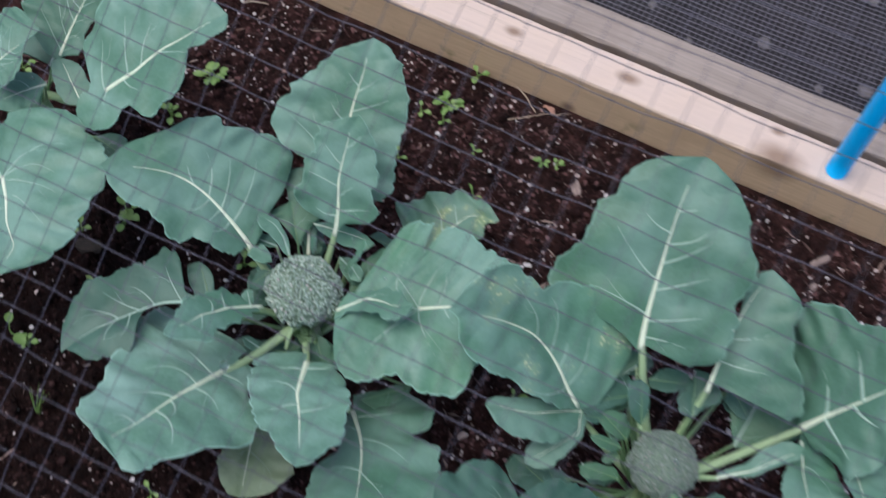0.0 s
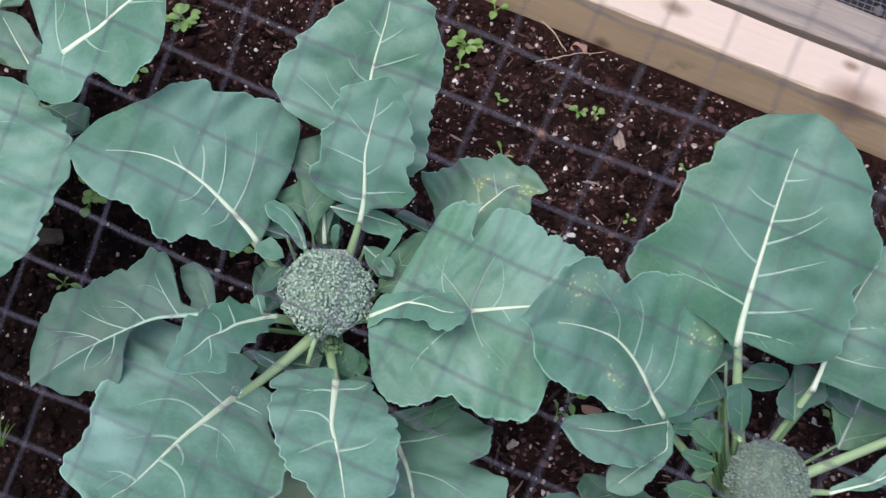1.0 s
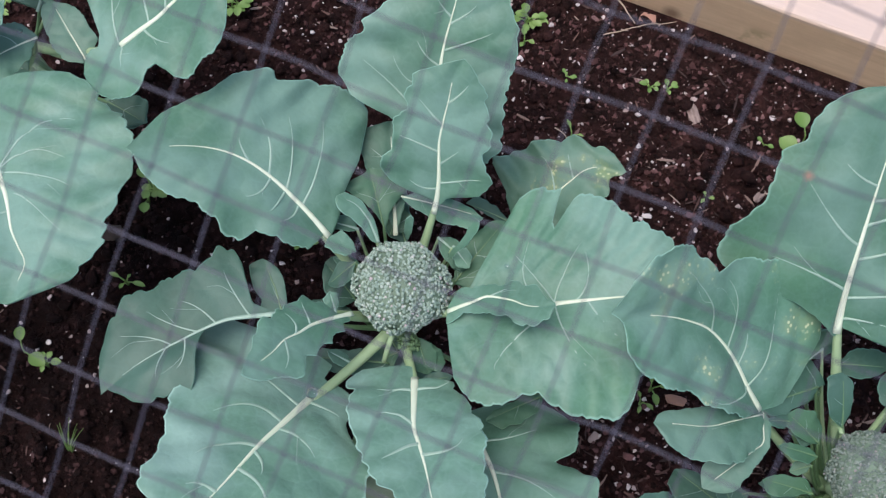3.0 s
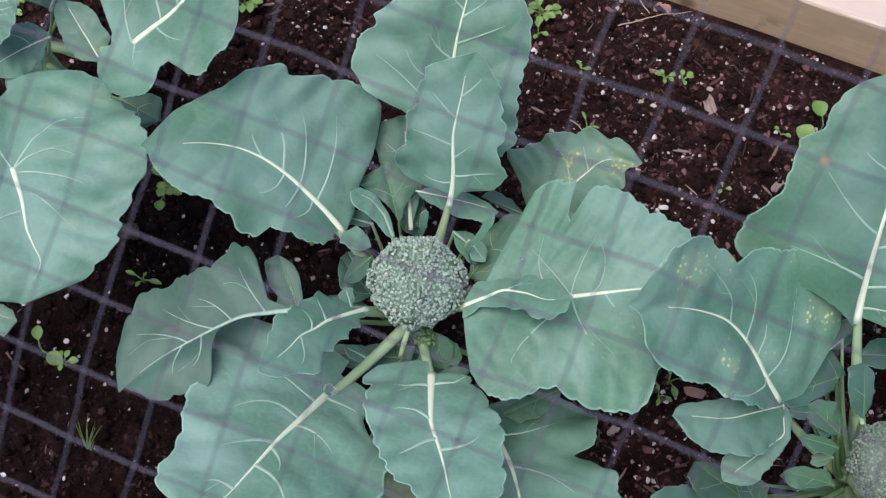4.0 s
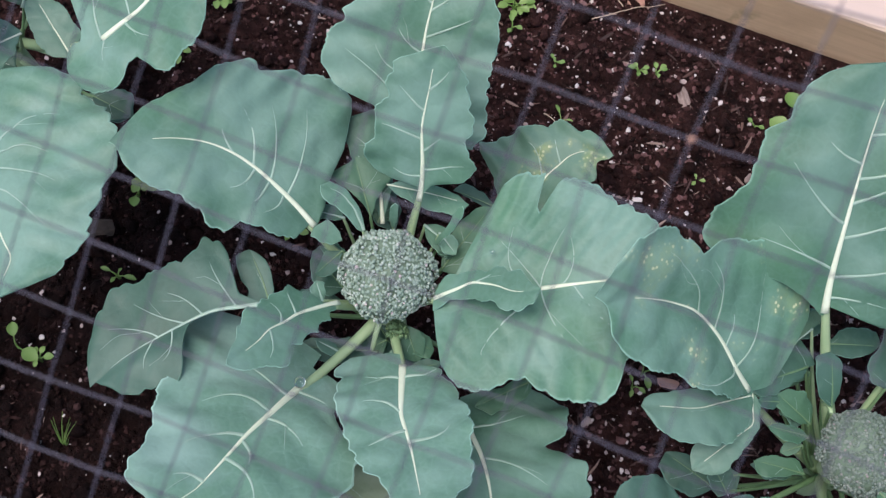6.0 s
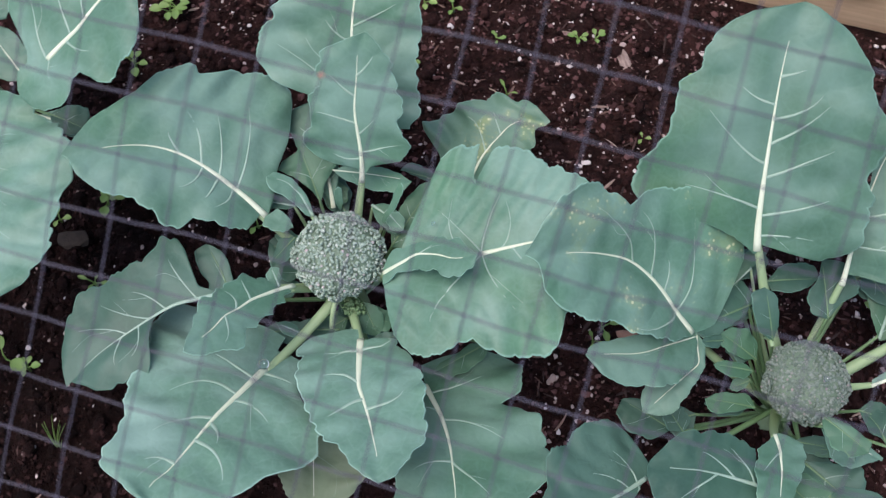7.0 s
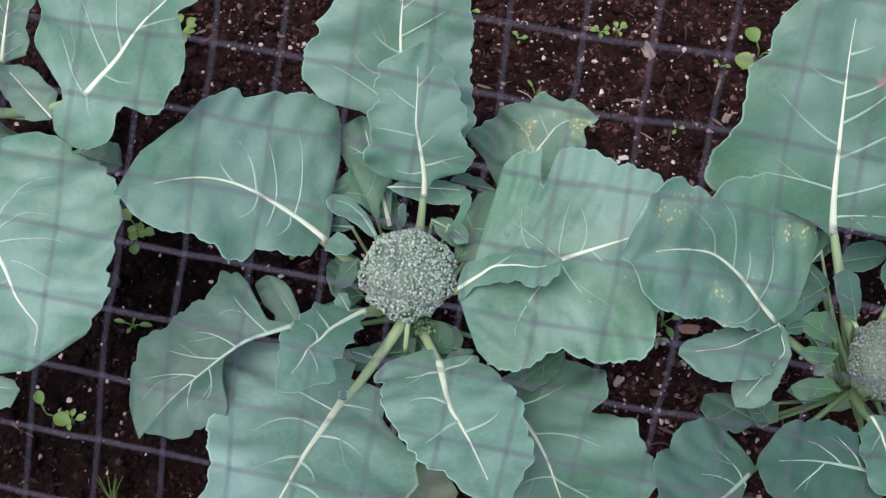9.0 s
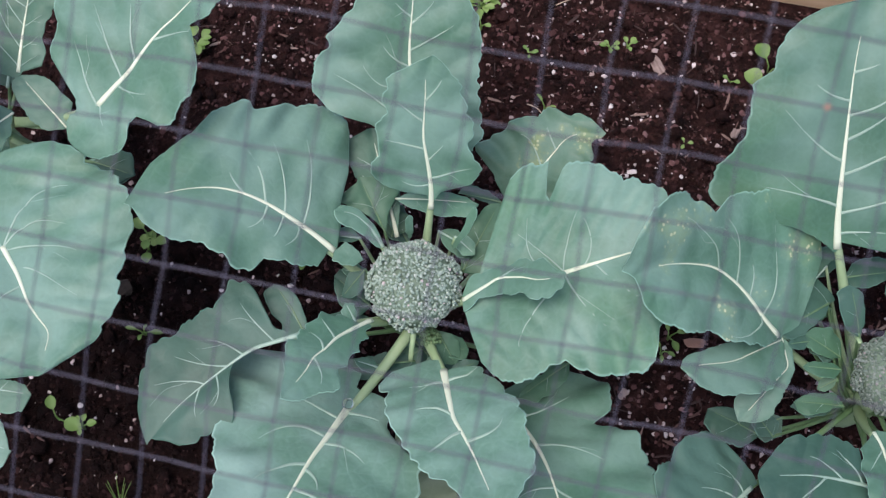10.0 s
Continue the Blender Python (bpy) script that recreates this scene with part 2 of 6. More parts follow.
m = Mat("black_wire")
wire_mat = m.set(m.mix(m.noise(150), (0.085, 0.08, 0.105), (0.21, 0.195, 0.235)), 0.45, Specular_IOR_Level=0.6)
m = Mat("dark_ground")
c = m.ramp(m.noise(40, 7, 0.7), (0.35, (0.008, 0.007, 0.009)), (0.7, (0.03, 0.028, 0.032)))
dark_ground_mat = m.set(c, 0.85)
m.bump(m.noise(200, 6), 0.7, 0.004)
m = Mat("far_ground")
far_mat = m.set(m.ramp(m.noise(3, 8, 0.7), (0.3, (0.03, 0.045, 0.018)), (0.7, (0.08, 0.10, 0.04))), 0.9)
m.bump(m.noise(60, 5), 0.6, 0.01)
m = Mat("blue_plastic")
blue_mat = m.set(m.mix(m.math("MULTIPLY", m.noise(40), 0.5), (0.0, 0.44, 0.95), (0.0, 0.50, 0.98)), 0.38)
m = Mat("net_plastic")
net_mat = m.set(m.mix(m.noise(80), (0.050, 0.047, 0.075), (0.110, 0.104, 0.150)), 0.40, Specular_IOR_Level=0.6, Alpha=0.86)
m = Mat("weed_leaf")
c = m.mix(m.one(), (0.15, 0.28, 0.065), (0.28, 0.41, 0.13))
weed_mat = m.set(m.mix(m.math("MULTIPLY", m.noise(260), 0.5), c, (0.10, 0.22, 0.04)), 0.5)
m.thin(0.2, (0.25, 0.45, 0.08))
m = Mat("water")
water_mat = m.set((0.95, 0.98, 1.0), 0.02, Transmission_Weight=1.0, IOR=1.33)


# ---------------------------------------------------------------- mesh helpers
def solid(name, verts, faces, mat, parent=None, label="", smooth=True):
    me = bpy.data.meshes.new(name)
    me.from_pydata([tuple(v) for v in verts], [], [tuple(f) for f in faces])
    me.materials.append(mat)
    if smooth:
        me.polygons.foreach_set("use_smooth", [True] * len(me.polygons))
    me.update()
    ob = new(name, me)
    if parent is not None:
        ob.parent = parent
    if label:
        tagged(ob, label)
    return ob


def empty(name, label, category, group="", kind=""):
    ob = new(name)
    ob.empty_display_size = 0.02
    return tagged(ob, label, category, group, kind)


def tube(points, radii, sides=8, flat=1.0, up=(0, 0, 1)):
    """Vertices and faces of a tapered tube along points; flat squeezes it along up."""
    P = np.asarray(points, float)
    R = np.asarray(radii, float)
    d = np.gradient(P, axis=0)
    d /= np.linalg.norm(d, axis=1)[:, None] + 1e-12
    up = np.asarray(up, float)
    if np.abs(d @ up).max() > 0.97:
        up = np.array((1.0, 0.13, 0.0))
    s = np.cross(d, up)
    s /= np.linalg.norm(s, axis=1)[:, None]
    n = np.cross(s, d)
    a = np.arange(sides) * 2 * np.pi / sides
    V = (P[:, None] + R[:, None, None] * (np.cos(a)[None, :, None] * s[:, None] + flat * np.sin(a)[None, :, None] * n[:, None])).reshape(-1, 3)
    Fc = []
    for k in range(len(P) - 1):
        for j in range(sides):
            b = (j + 1) % sides
            Fc.append((k * sides + j, k * sides + b, (k + 1) * sides + b, (k + 1) * sides + j))
    Fc.append(tuple(range(sides))[::-1])
    Fc.append(tuple((len(P) - 1) * sides + j for j in range(sides)))
    return V, Fc


class Heap:
    """Gathers many small pieces into one mesh."""

    def __init__(self):
        self.v, self.f, self.n = [], [], 0

    def add(self, V, Fc):
        self.v.append(np.asarray(V, float))
        self.f.extend(tuple(i + self.n for i in f) for f in Fc)
        self.n += len(V)

    def make(self, name, mat, parent=None, label="", smooth=True):
        return solid(name, np.concatenate(self.v), self.f, mat, parent, label, smooth)


def ball(sub):
    bm = bmesh.new()
    bmesh.ops.create_icosphere(bm, subdivisions=sub, radius=1.0)
    V = np.array([v.co[:] for v in bm.verts])
    Fc = [tuple(v.index for v in f.verts) for f in bm.faces]
    bm.free()
    return V, Fc


BALL1, BALL2, BALL3 = ball(1), ball(2), ball(3)


def lump(rng, rough=0.25, which=BALL1):
    V = which[0] * (1 + rough * rng.standard_normal((len(which[0]), 1)))
    q = rng.standard_normal((3, 3))
    return V @ np.linalg.qr(q)[0]


# ---------------------------------------------------------------- ground and bed
rng = np.random.default_rng(7)


def field(x, y, scale, seed):
    return noise.noise(Vector((x * scale, y * scale, seed)))


def soil_height(x, y):
    h = 0.006 * field(x, y, 11, 1.3) + 0.0045 * field(x, y, 34, 5.1) + 0.0062 * field(x, y, 80, 9.7) + 0.0036 * field(x, y, 190, 2.2)
    gap = 0.906 - 0.0472 * (x + 0.035) - y
    k = max(0.0, min(1.0, (0.022 - gap) / 0.018))
    return (h - 0.001) * (1 - k) - 0.006 * k


BED = (-0.70, 0.60, 0.10, 0.93)
STEP = 0.0042


def soil_bed():
    xs = np.arange(BED[0], BED[1], STEP)
    ys = np.arange(BED[2], BED[3], STEP)
    V = [(x, y, soil_height(x, y)) for y in ys for x in xs]
    n = len(xs)
    Fc = [(j * n + i, j * n + i + 1, (j + 1) * n + i + 1, (j + 1) * n + i) for j in range(len(ys) - 1) for i in range(n - 1)]
    return tagged(solid("soil", V, Fc, soil_mat), "dark moist potting soil in the raised bed", "soil", kind="structure")


soil_bed()
ground = solid("ground", [(-60, -60, -0.10), (60, -60, -0.10), (60, 60, -0.10), (-60, 60, -0.10)], [(0, 1, 2, 3)], far_mat)
tagged(ground, "rough green ground around the raised bed", "ground", kind="structure")


def scatter(count, box, low, high, which, rough, flat=0.7, sink=0.2, power=2.0, sunk=0.0):
    h = Heap()
    for _ in range(count):
        x, y = rng.uniform(box[0], box[1]), rng.uniform(box[2], box[3])
        r = low + (high - low) * rng.random() ** power
        if y > 0.902 - r - 0.0472 * (x + 0.035):
            continue
        if math.hypot(x + 0.33, y - 0.50) < 0.30 and rng.random() < sunk:
            continue
        V = lump(rng, rough, which) * r * np.array((1, 1, flat)) * rng.uniform(0.7, 1.15, 3)
        h.add(V + (x, y, soil_height(x, y) + r * flat * (0.6 - sink)), which[1])
    return h


tagged(scatter(72000, (-0.46, 0.36, 0.40, 0.905), 0.0005, 0.0023, BALL1, 0.38, 0.7, 0.0, 2.8).make("soil_crumbs", crumb_mat, smooth=False),
       "loose dark crumbs and bark fines on the soil", "soil", kind="stuff")
tagged(scatter(2600, (-0.46, 0.36, 0.42, 0.900), 0.0022, 0.0060, BALL1, 0.20, 0.6, 0.15, 1.8).make("soil_clods", soil_mat),
       "dark irregular clods on the surface of the soil", "soil", kind="stuff")
tagged(scatter(7500, (-0.52, 0.45, 0.36, 0.905), 0.0003, 0.0017, BALL1, 0.32, 0.8, -0.25, 2.8, 0.6).make("perlite", perlite_mat, smooth=False),
       "white perlite grains scattered over the soil", "perlite", kind="stuff")


tagged(scatter(1500, (-0.50, 0.42, 0.38, 0.905), 0.0008, 0.0021, BALL1, 0.26, 0.75, -0.1, 1.6, 0.7).make("coarse_perlite", perlite_mat, smooth=False),
       "coarse white and pinkish perlite grains on the soil", "perlite", kind="stuff")


def fibres(count, box, low, high):
    # thin pale shreds of bark and straw
    h = Heap()
    for _ in range(count):
        x, y = rng.uniform(box[0], box[1]), rng.uniform(box[2], box[3])
        n = low + (high - low) * rng.random() ** 2.5
        if y > 0.895 - n - 0.0472 * (x + 0.035):
            continue
        if math.hypot(x + 0.33, y - 0.50) < 0.30 and rng.random() < 0.8:
            continue
        a, tip = rng.uniform(0, 6.28), rng.normal(0, 0.18)
        d = np.array((math.cos(a), math.sin(a), tip))
        s = np.array((-math.sin(a), math.cos(a), 0.0))
        u = np.linspace(-1, 1, 5)[:, None]
        P = np.array((x, y, soil_height(x, y) + 0.0016)) + d * n * u + s * n * 0.07 * rng.normal() * u * u
        h.add(*tube(P, n * rng.uniform(0.07, 0.22) * np.array((0.4, 0.9, 1.0, 0.8, 0.3)), 5, 0.6))
    return h


tagged(fibres(2600, (-0.48, 0.40, 0.40, 0.905), 0.0016, 0.0075).make("bark_shreds", shred_mat, smooth=False),
       "pale and rusty shreds of bark strewn over the soil", "bark", kind="stuff")


def board(name, mat, label, y0, width, z0, z1, x0=-1.5, x1=1.5):
    """A long sawn board along the bed, with worn edges."""
    rg = np.random.default_rng(len(name))
    xs = np.linspace(x0, x1, 160)
    b = 0.0022
    sec = [(0, z0), (0, z1 - b), (b * 0.35, z1 - b * 0.35), (b, z1), (width - b, z1), (width - b * 0.35, z1 - b * 0.35), (width, z1 - b), (width, z0)]
    V = []
    for x in xs:
        w = 0.0006 * field(x, 0.0, 9, 3.0)
        for k, (dy, z) in enumerate(sec):
            V.append((x, y0 + dy + w + 0.0003 * rg.standard_normal(), z + w + 0.0003 * rg.standard_normal()))
    n = len(sec)
    Fc = []
    for i in range(len(xs) - 1):
        for k in range(n):
            k2 = (k + 1) % n
            Fc.append((i * n + k, (i + 1) * n + k, (i + 1) * n + k2, i * n + k2))
    Fc += [tuple(range(n)), tuple((len(xs) - 1) * n + k for k in range(n))[::-1]]
    ob = solid(name, V, Fc, mat, smooth=False)
    return tagged(ob, label, "board")


# the bed's edge runs a little askew to the x axis
EDGE = pose(-0.035, 0.906, 0, 0, 0, -2.7)
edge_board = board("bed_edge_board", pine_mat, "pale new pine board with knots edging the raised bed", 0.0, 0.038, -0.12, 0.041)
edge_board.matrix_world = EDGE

panel = empty("screen_panel", "weathered wooden frame with fine black wire mesh lying beside the bed", "screen panel")
panel.matrix_world = EDGE
rail = board("frame_rail", grey_mat, "", 0.0475, 0.036, -0.06, 0.038)
rail.parent = panel
rail["label"] = "grey weathered wooden rail"
del rail["category"]


def wire_mesh():
    h = Heap()
    rg = np.random.default_rng(3)
    pitch, z = 0.0054, 0.021
    x0, x1, y0, y1 = -0.35, 0.75, 0.0895, 0.55
    sag = lambda x, y: 0.004 * field(x, y, 5, 8.8)
    for k in range(int((y1 - y0) / pitch)):
        y = y0 + k * pitch + rg.normal(0, 0.00018)
        xs = np.linspace(x0, x1, 60)
        P = [(x, y + 0.0012 * field(x, y, 7, 4.0), z + sag(x, y) + 0.0004) for x in xs]
        h.add(*tube(P, [0.00046] * 60, 4))
    for k in range(int((x1 - x0) / pitch)):
        x = x0 + k * pitch + rg.normal(0, 0.00018)
        ys = np.linspace(y0, y1, 26)
        P = [(x + 0.0012 * field(x, y, 7, 14.0), y, z + sag(x, y)) for y in ys]
        h.add(*tube(P, [0.00030] * 26, 4, up=(0, 0, 1)))
    ob = h.make("wire_mesh", wire_mat, panel, "fine black wire mesh")
    tagged(ob, kind="stuff")


wire_mesh()


def dark_bed():
    xs = np.arange(-0.6, 1.0, 0.012)
    ys = np.arange(0.088, 0.9, 0.012)
    V = [(x, y, -0.03 + 0.012 * field(x, y, 14, 6.0) + 0.005 * field(x, y, 50, 2.0)) for y in ys for x in xs]
    n = len(xs)
    Fc = [(j * n + i, j * n + i + 1, (j + 1) * n + i + 1, (j + 1) * n + i) for j in range(len(ys) - 1) for i in range(n - 1)]
    ob = solid("dark_ground", V, Fc, dark_ground_mat)
    ob.matrix_world = EDGE
    return tagged(ob, "dark damp ground under the wire mesh", "ground", kind="structure")


dark_bed()
h = Heap()
for _ in range(45):
    r = rng.uniform(0.003, 0.008)
    h.add(lump(rng, 0.16, BALL2) * r * (1, 1, 0.6) + (rng.uniform(-0.1, 0.7), rng.uniform(0.11, 0.5), -0.024), BALL2[1])
ob = h.make("pebbles", dark_stone_mat)
ob.matrix_world = EDGE
tagged(ob, "grey pebbles on the dark ground under the mesh", "pebbles", kind="stuff")


def blue_pipe():
    P, R = [], []
    for k in range(40):
        u = k / 39
        P.append((0.197 + 0.004 * u, 0.910 + 0.01 * u - 0.05 * u ** 3, 0.0415 + 0.80 * u))
        R.append(0.0086)
    V, Fc = tube(P, R, 24, up=(1, 0.2, 0))
    ob = solid("hoop_pipe", V, Fc[:-2], blue_mat)
    # a pipe has a wall: an inner skin joined at both ends
    V2, F2 = tube(P, [0.0068] * 40, 24, up=(1, 0.2, 0))
    n, last = len(V), 39 * 24
    rim = [(j, (j + 1) % 24, n + (j + 1) % 24, n + j) for j in range(24)]
    rim2 = [(last + j, n + last + j, n + last + (j + 1) % 24, last + (j + 1) % 24) for j in range(24)]
    me = bpy.data.meshes.new("hoop_pipe")
    me.from_pydata([tuple(v) for v in np.concatenate([V, V2])], [], Fc[:-2] + [tuple(i + n for i in f[::-1]) for f in F2[:-2]] + rim + rim2)
    me.materials.append(blue_mat)
    me.polygons.foreach_set("use_smooth", [True] * len(me.polygons))
    ob.data = me
    tagged(ob, "bright blue plastic hoop pipe standing on the pine board", "pipe")


blue_pipe()

# ---------------------------------------------------------------- plants
def smooth_noise(seed):
    rg = np.random.default_rng(seed)
    ph = rg.uniform(0, 6.28, 12)
    fr = rg.uniform(0.6, 1.4, 12)
    return ph, fr


class Blade:
    """The surface of one leaf: an axis from base to tip, with a half width to each side along it."""

    def __init__(self, base, tip, span, bend, left, right, arch, cup, wave, seed, teeth=1.0, veins=4, fold=(0, 0), lean=(0, 0)):
        self.teeth, self.veins = teeth, veins if isinstance(veins, int) else 4
        self.B = np.array(base)
        ax = np.array(tip) - self.B
        self.L = float(np.linalg.norm(ax))
        self.ax = ax / self.L
        side = np.cross((0, 0, 1), self.ax)
        self.side = side / np.linalg.norm(side)
        self.n = np.cross(self.ax, self.side)
        self.span = span
        # sideways sweep of the midrib, in millimetres: one bow, or the offsets at even steps
        self.knots = np.array((0, *bend, 0)) / 1000 if isinstance(bend, tuple) else bend / 1000 * 4 * np.linspace(0, 1, 9) * np.linspace(1, 0, 9)
        self.w = (np.array(left) / 1000, np.array(right) / 1000)
        self.arch, self.cup, self.wave = arch, cup, wave
        # how far each half folds up from the midrib, in degrees, and leans towards the tip
        self.fold, self.lean = [radians(a) for a in fold], lean
        self.ph, self.fr = smooth_noise(seed)

    def width(self, s, sg):
        u = np.clip((s - self.span[0]) / (self.span[1] - self.span[0]), 0, 1)
        half = self.w[0 if sg > 0 else 1]
        k = np.arccos(1 - 2 * u) / np.pi * (len(half) - 1)
        w = np.interp(k, np.arange(len(half)), half)
        p, f = self.ph, self.fr
        j = 0 if sg > 0 else 5
        x = s * self.L
        near = np.minimum(1, w / 0.016)
        big = 0.0022 * np.abs(np.sin(x * 270 * f[j] + p[j + 2] + 1.2 * np.sin(x * 70 + p[j]))) * (0.35 + 0.65 * np.sin(x * 41 * f[j + 2] + p[j + 1]) ** 2) - 0.0008
        fine = 0.0012 * np.abs(np.sin(x * 720 * f[j + 3] + 2 * np.sin(x * 130 + p[j + 1]))) * (0.3 + 0.7 * np.sin(x * 53 + p[j + 2]) ** 2)
        return w, near * (self.teeth * big + fine)

    def sweep(self, c):
        """The midrib's offset, smooth through its knots."""
        K = np.concatenate([[2 * self.knots[0] - self.knots[1]], self.knots, [2 * self.knots[-1] - self.knots[-2]]])
        x = c * (len(self.knots) - 1)
        i = np.minimum(x.astype(int), len(self.knots) - 2)
        f = x - i
        a, b, d, e = K[i], K[i + 1], K[i + 2], K[i + 3]
        return b + 0.5 * f * (d - a + f * (2 * a - 5 * b + 4 * d - e + f * (3 * (b - d) + e - a)))

    def at(self, s, v, sg, lift=0.0):
        """v runs from 0 at the midrib to 1 at the edge; sg is +1 on the left and -1 on the right."""
        s, v = np.asarray(s, float), np.asarray(v, float)
        w, teeth = self.width(s, sg)
        w = w * v + teeth * v ** 6
        c = np.clip(s, 0, 1)
        mid = self.sweep(c)
        big = max(self.w[0].max(), self.w[1].max(), 0.004)
        q = w / big
        p, f = self.ph, self.fr
        j = 8 if sg > 0 else 10
        z = self.arch * self.L * 4 * c * (1 - c) + self.cup * big * q ** 2
        z = z + self.wave * big * q ** 1.6 * (np.sin(s * 13 * f[j] + p[j]) + 0.6 * np.sin(s * 27 * f[j + 1] + p[j + 1] + 2 * v))
        ph = (s - 0.62 * w / self.L - 0.03) * self.veins / 0.78
        z = z + 0.030 * big * np.abs(np.sin(np.pi * ph)) ** 0.7 * np.minimum(1, 4 * q) * np.maximum(0, 1 - v ** 4)
        z = z + 0.010 * big * np.sin(s * 17 + v * 5 + p[3]) * np.minimum(1, 3 * q) - 0.035 * big * np.exp(-((w / (0.10 * big)) ** 2)) + lift
        k = 0 if sg > 0 else 1
        out = sg * math.cos(self.fold[k]) * self.side + math.sin(self.fold[k]) * self.n
        return self.B + self.ax * (s * self.L + self.lean[k] * w)[..., None] + self.side * mid[..., None] + out * w[..., None] + self.n * z[..., None]


leaf_count = [0]


def leaf(plant, root, base, tip, span, bend, left, right, mat=None, arch=0.03, cup=0.02, wave=0.05, stalk=0.0028, veins=4, label="", rib=1.0, teeth=1.0, fold=(0, 0), lean=(0, 0)):
    """A leaf of a plant: blade with thickness, midrib, side veins and a stalk down to root."""
    leaf_count[0] += 1
    seed = leaf_count[0]
    bl = Blade(base, tip, span, bend, left, right, arch, cup, wave, seed, teeth, veins, fold, lean)
    big = max(bl.w[0].max(), bl.w[1].max())
    small = bl.L < 0.035 and big < 0.02
    NS, NW = (30, 6) if small else (104, 12)
    th = (1 - np.cos(np.pi * np.arange(NS + 1) / NS)) / 2
    s = span[0] + (span[1] - span[0]) * th
    vs = np.array([1 - (1 - k / NW) ** 1.5 for k in range(NW + 1)])
    top = []
    for a in s:
        right_row = bl.at(np.full(NW, a), vs[:0:-1], -1)
        left_row = bl.at(np.full(NW + 1, a), vs, 1)
        top.append(np.concatenate([right_row, left_row]))
    top = np.array(top)
    n = 2 * NW + 1
    T = top.reshape(-1, 3)
    low = T - bl.n * 0.0005
    V = np.concatenate([T, low])
    o = len(T)
    Fc, rim = [], np.zeros(len(V))
    for i in range(NS):
        for k in range(n - 1):
            a, b, c2, d2 = i * n + k, i * n + k + 1, (i + 1) * n + k + 1, (i + 1) * n + k
            Fc.append((a, d2, c2, b))
            Fc.append((o + a, o + b, o + c2, o + d2))
        for k in (0, n - 1):
            a, d2 = i * n + k, (i + 1) * n + k
            Fc.append((a, o + a, o + d2, d2) if k == 0 else (a, d2, o + d2, o + a))
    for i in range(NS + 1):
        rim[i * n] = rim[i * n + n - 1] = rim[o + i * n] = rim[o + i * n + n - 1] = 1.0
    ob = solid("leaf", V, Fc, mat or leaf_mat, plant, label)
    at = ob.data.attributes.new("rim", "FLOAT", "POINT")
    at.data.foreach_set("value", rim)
    # midrib
    rg = np.random.default_rng(seed)
    r0 = rib * min(0.0021, 0.0004 + 0.0125 * bl.L)
    ss = np.linspace(0.0, 0.86, 26)
    P = bl.at(ss, np.zeros(26), 1, 0.00025)
    if rib:
        V, Fc = tube(P, r0 * (1 - ss / 0.88) ** 1.45 + 0.00016, 8, 0.55, bl.n)
        solid("midrib", V, Fc, slender_mat if mat in (young_mat, shaded_mat) and big < 0.024 else fine_vein_mat if small or mat in (young_mat, shaded_mat) else vein_mat, ob)
    # side veins
    if isinstance(veins, tuple):
        for s0, s1, w1, s2, w2 in veins:
            u = np.linspace(0, 1, 18)
            a, b, c = (1 - u) * (1 - 2 * u), 4 * u * (1 - u), u * (2 * u - 1)
            sv = a * s0 + b * s1 + c * s2
            wv = (b * w1 + c * w2) / 1000
            sg = 1 if w2 > 0 else -1
            v = np.clip(np.abs(wv) / np.maximum(bl.width(sv, sg)[0], 0.002), 0, 0.93)
            thick = rib * np.linspace(0.40 * r0 + 0.00012, 0.00008, 18)
            h = Heap()
            h.add(*tube(bl.at(sv, v, sg, 0.00010), thick, 6, 0.45, bl.n))
            for i, turn in ((7, rg.choice((-1, 1))),):
                g = np.linspace(0, 1, 9)
                sf = sv[i] + (sv[17] - sv[i]) * g + turn * rg.uniform(0.05, 0.10) * g
                vf = v[i] + (v[17] - v[i]) * g * rg.uniform(0.6, 0.9)
                if rg.random() < 0.45 and sf.max() < 0.95 and sf.min() > span[0] + 0.05:
                    h.add(*tube(bl.at(sf, vf, sg, 0.00008), np.linspace(0.35 * thick[i], 0.00005, 9), 6, 0.45, bl.n))
            solid("side_vein", np.concatenate(h.v), h.f, fine_vein_mat, ob)
        veins = 0
    if small:
        veins = min(veins, 2)
    for sg in (1, -1):
        for k in range(veins):
            s0 = 0.03 + 0.78 * (k + rg.uniform(-0.10, 0.10)) / veins
            if k == 0:
                s0 = max(0.03, s0)
            w1 = float(bl.width(np.array(min(s0 + 0.2, 0.98)), sg)[0])
            if w1 < 0.006 or rg.random() < 0.12:
                continue
            u = np.linspace(0, 1, 16)
            reach = rg.uniform(0.55, 0.88)
            spread = 0.62 * w1 / bl.L * rg.uniform(0.85, 1.1)
            sv = s0 + spread * (0.92 * u + 0.16 * u * u) + 0.003 * np.sin(u * 6 + rg.uniform(0, 6))
            if k == 0 and span[0] < -0.08:
                sv = s0 - 0.3 * abs(span[0]) * u + 0.1 * u * u
            ok = sv < 0.97
            m2 = int(ok.sum())
            if m2 < 6:
                continue
            thick = rib * rg.uniform(0.7, 1.15) * np.linspace(0.34 * r0 + 0.00014, 0.00007, m2)
            h = Heap()
            h.add(*tube(bl.at(sv[ok], reach * u[ok], sg, 0.00010), thick, 6, 0.45, bl.n))
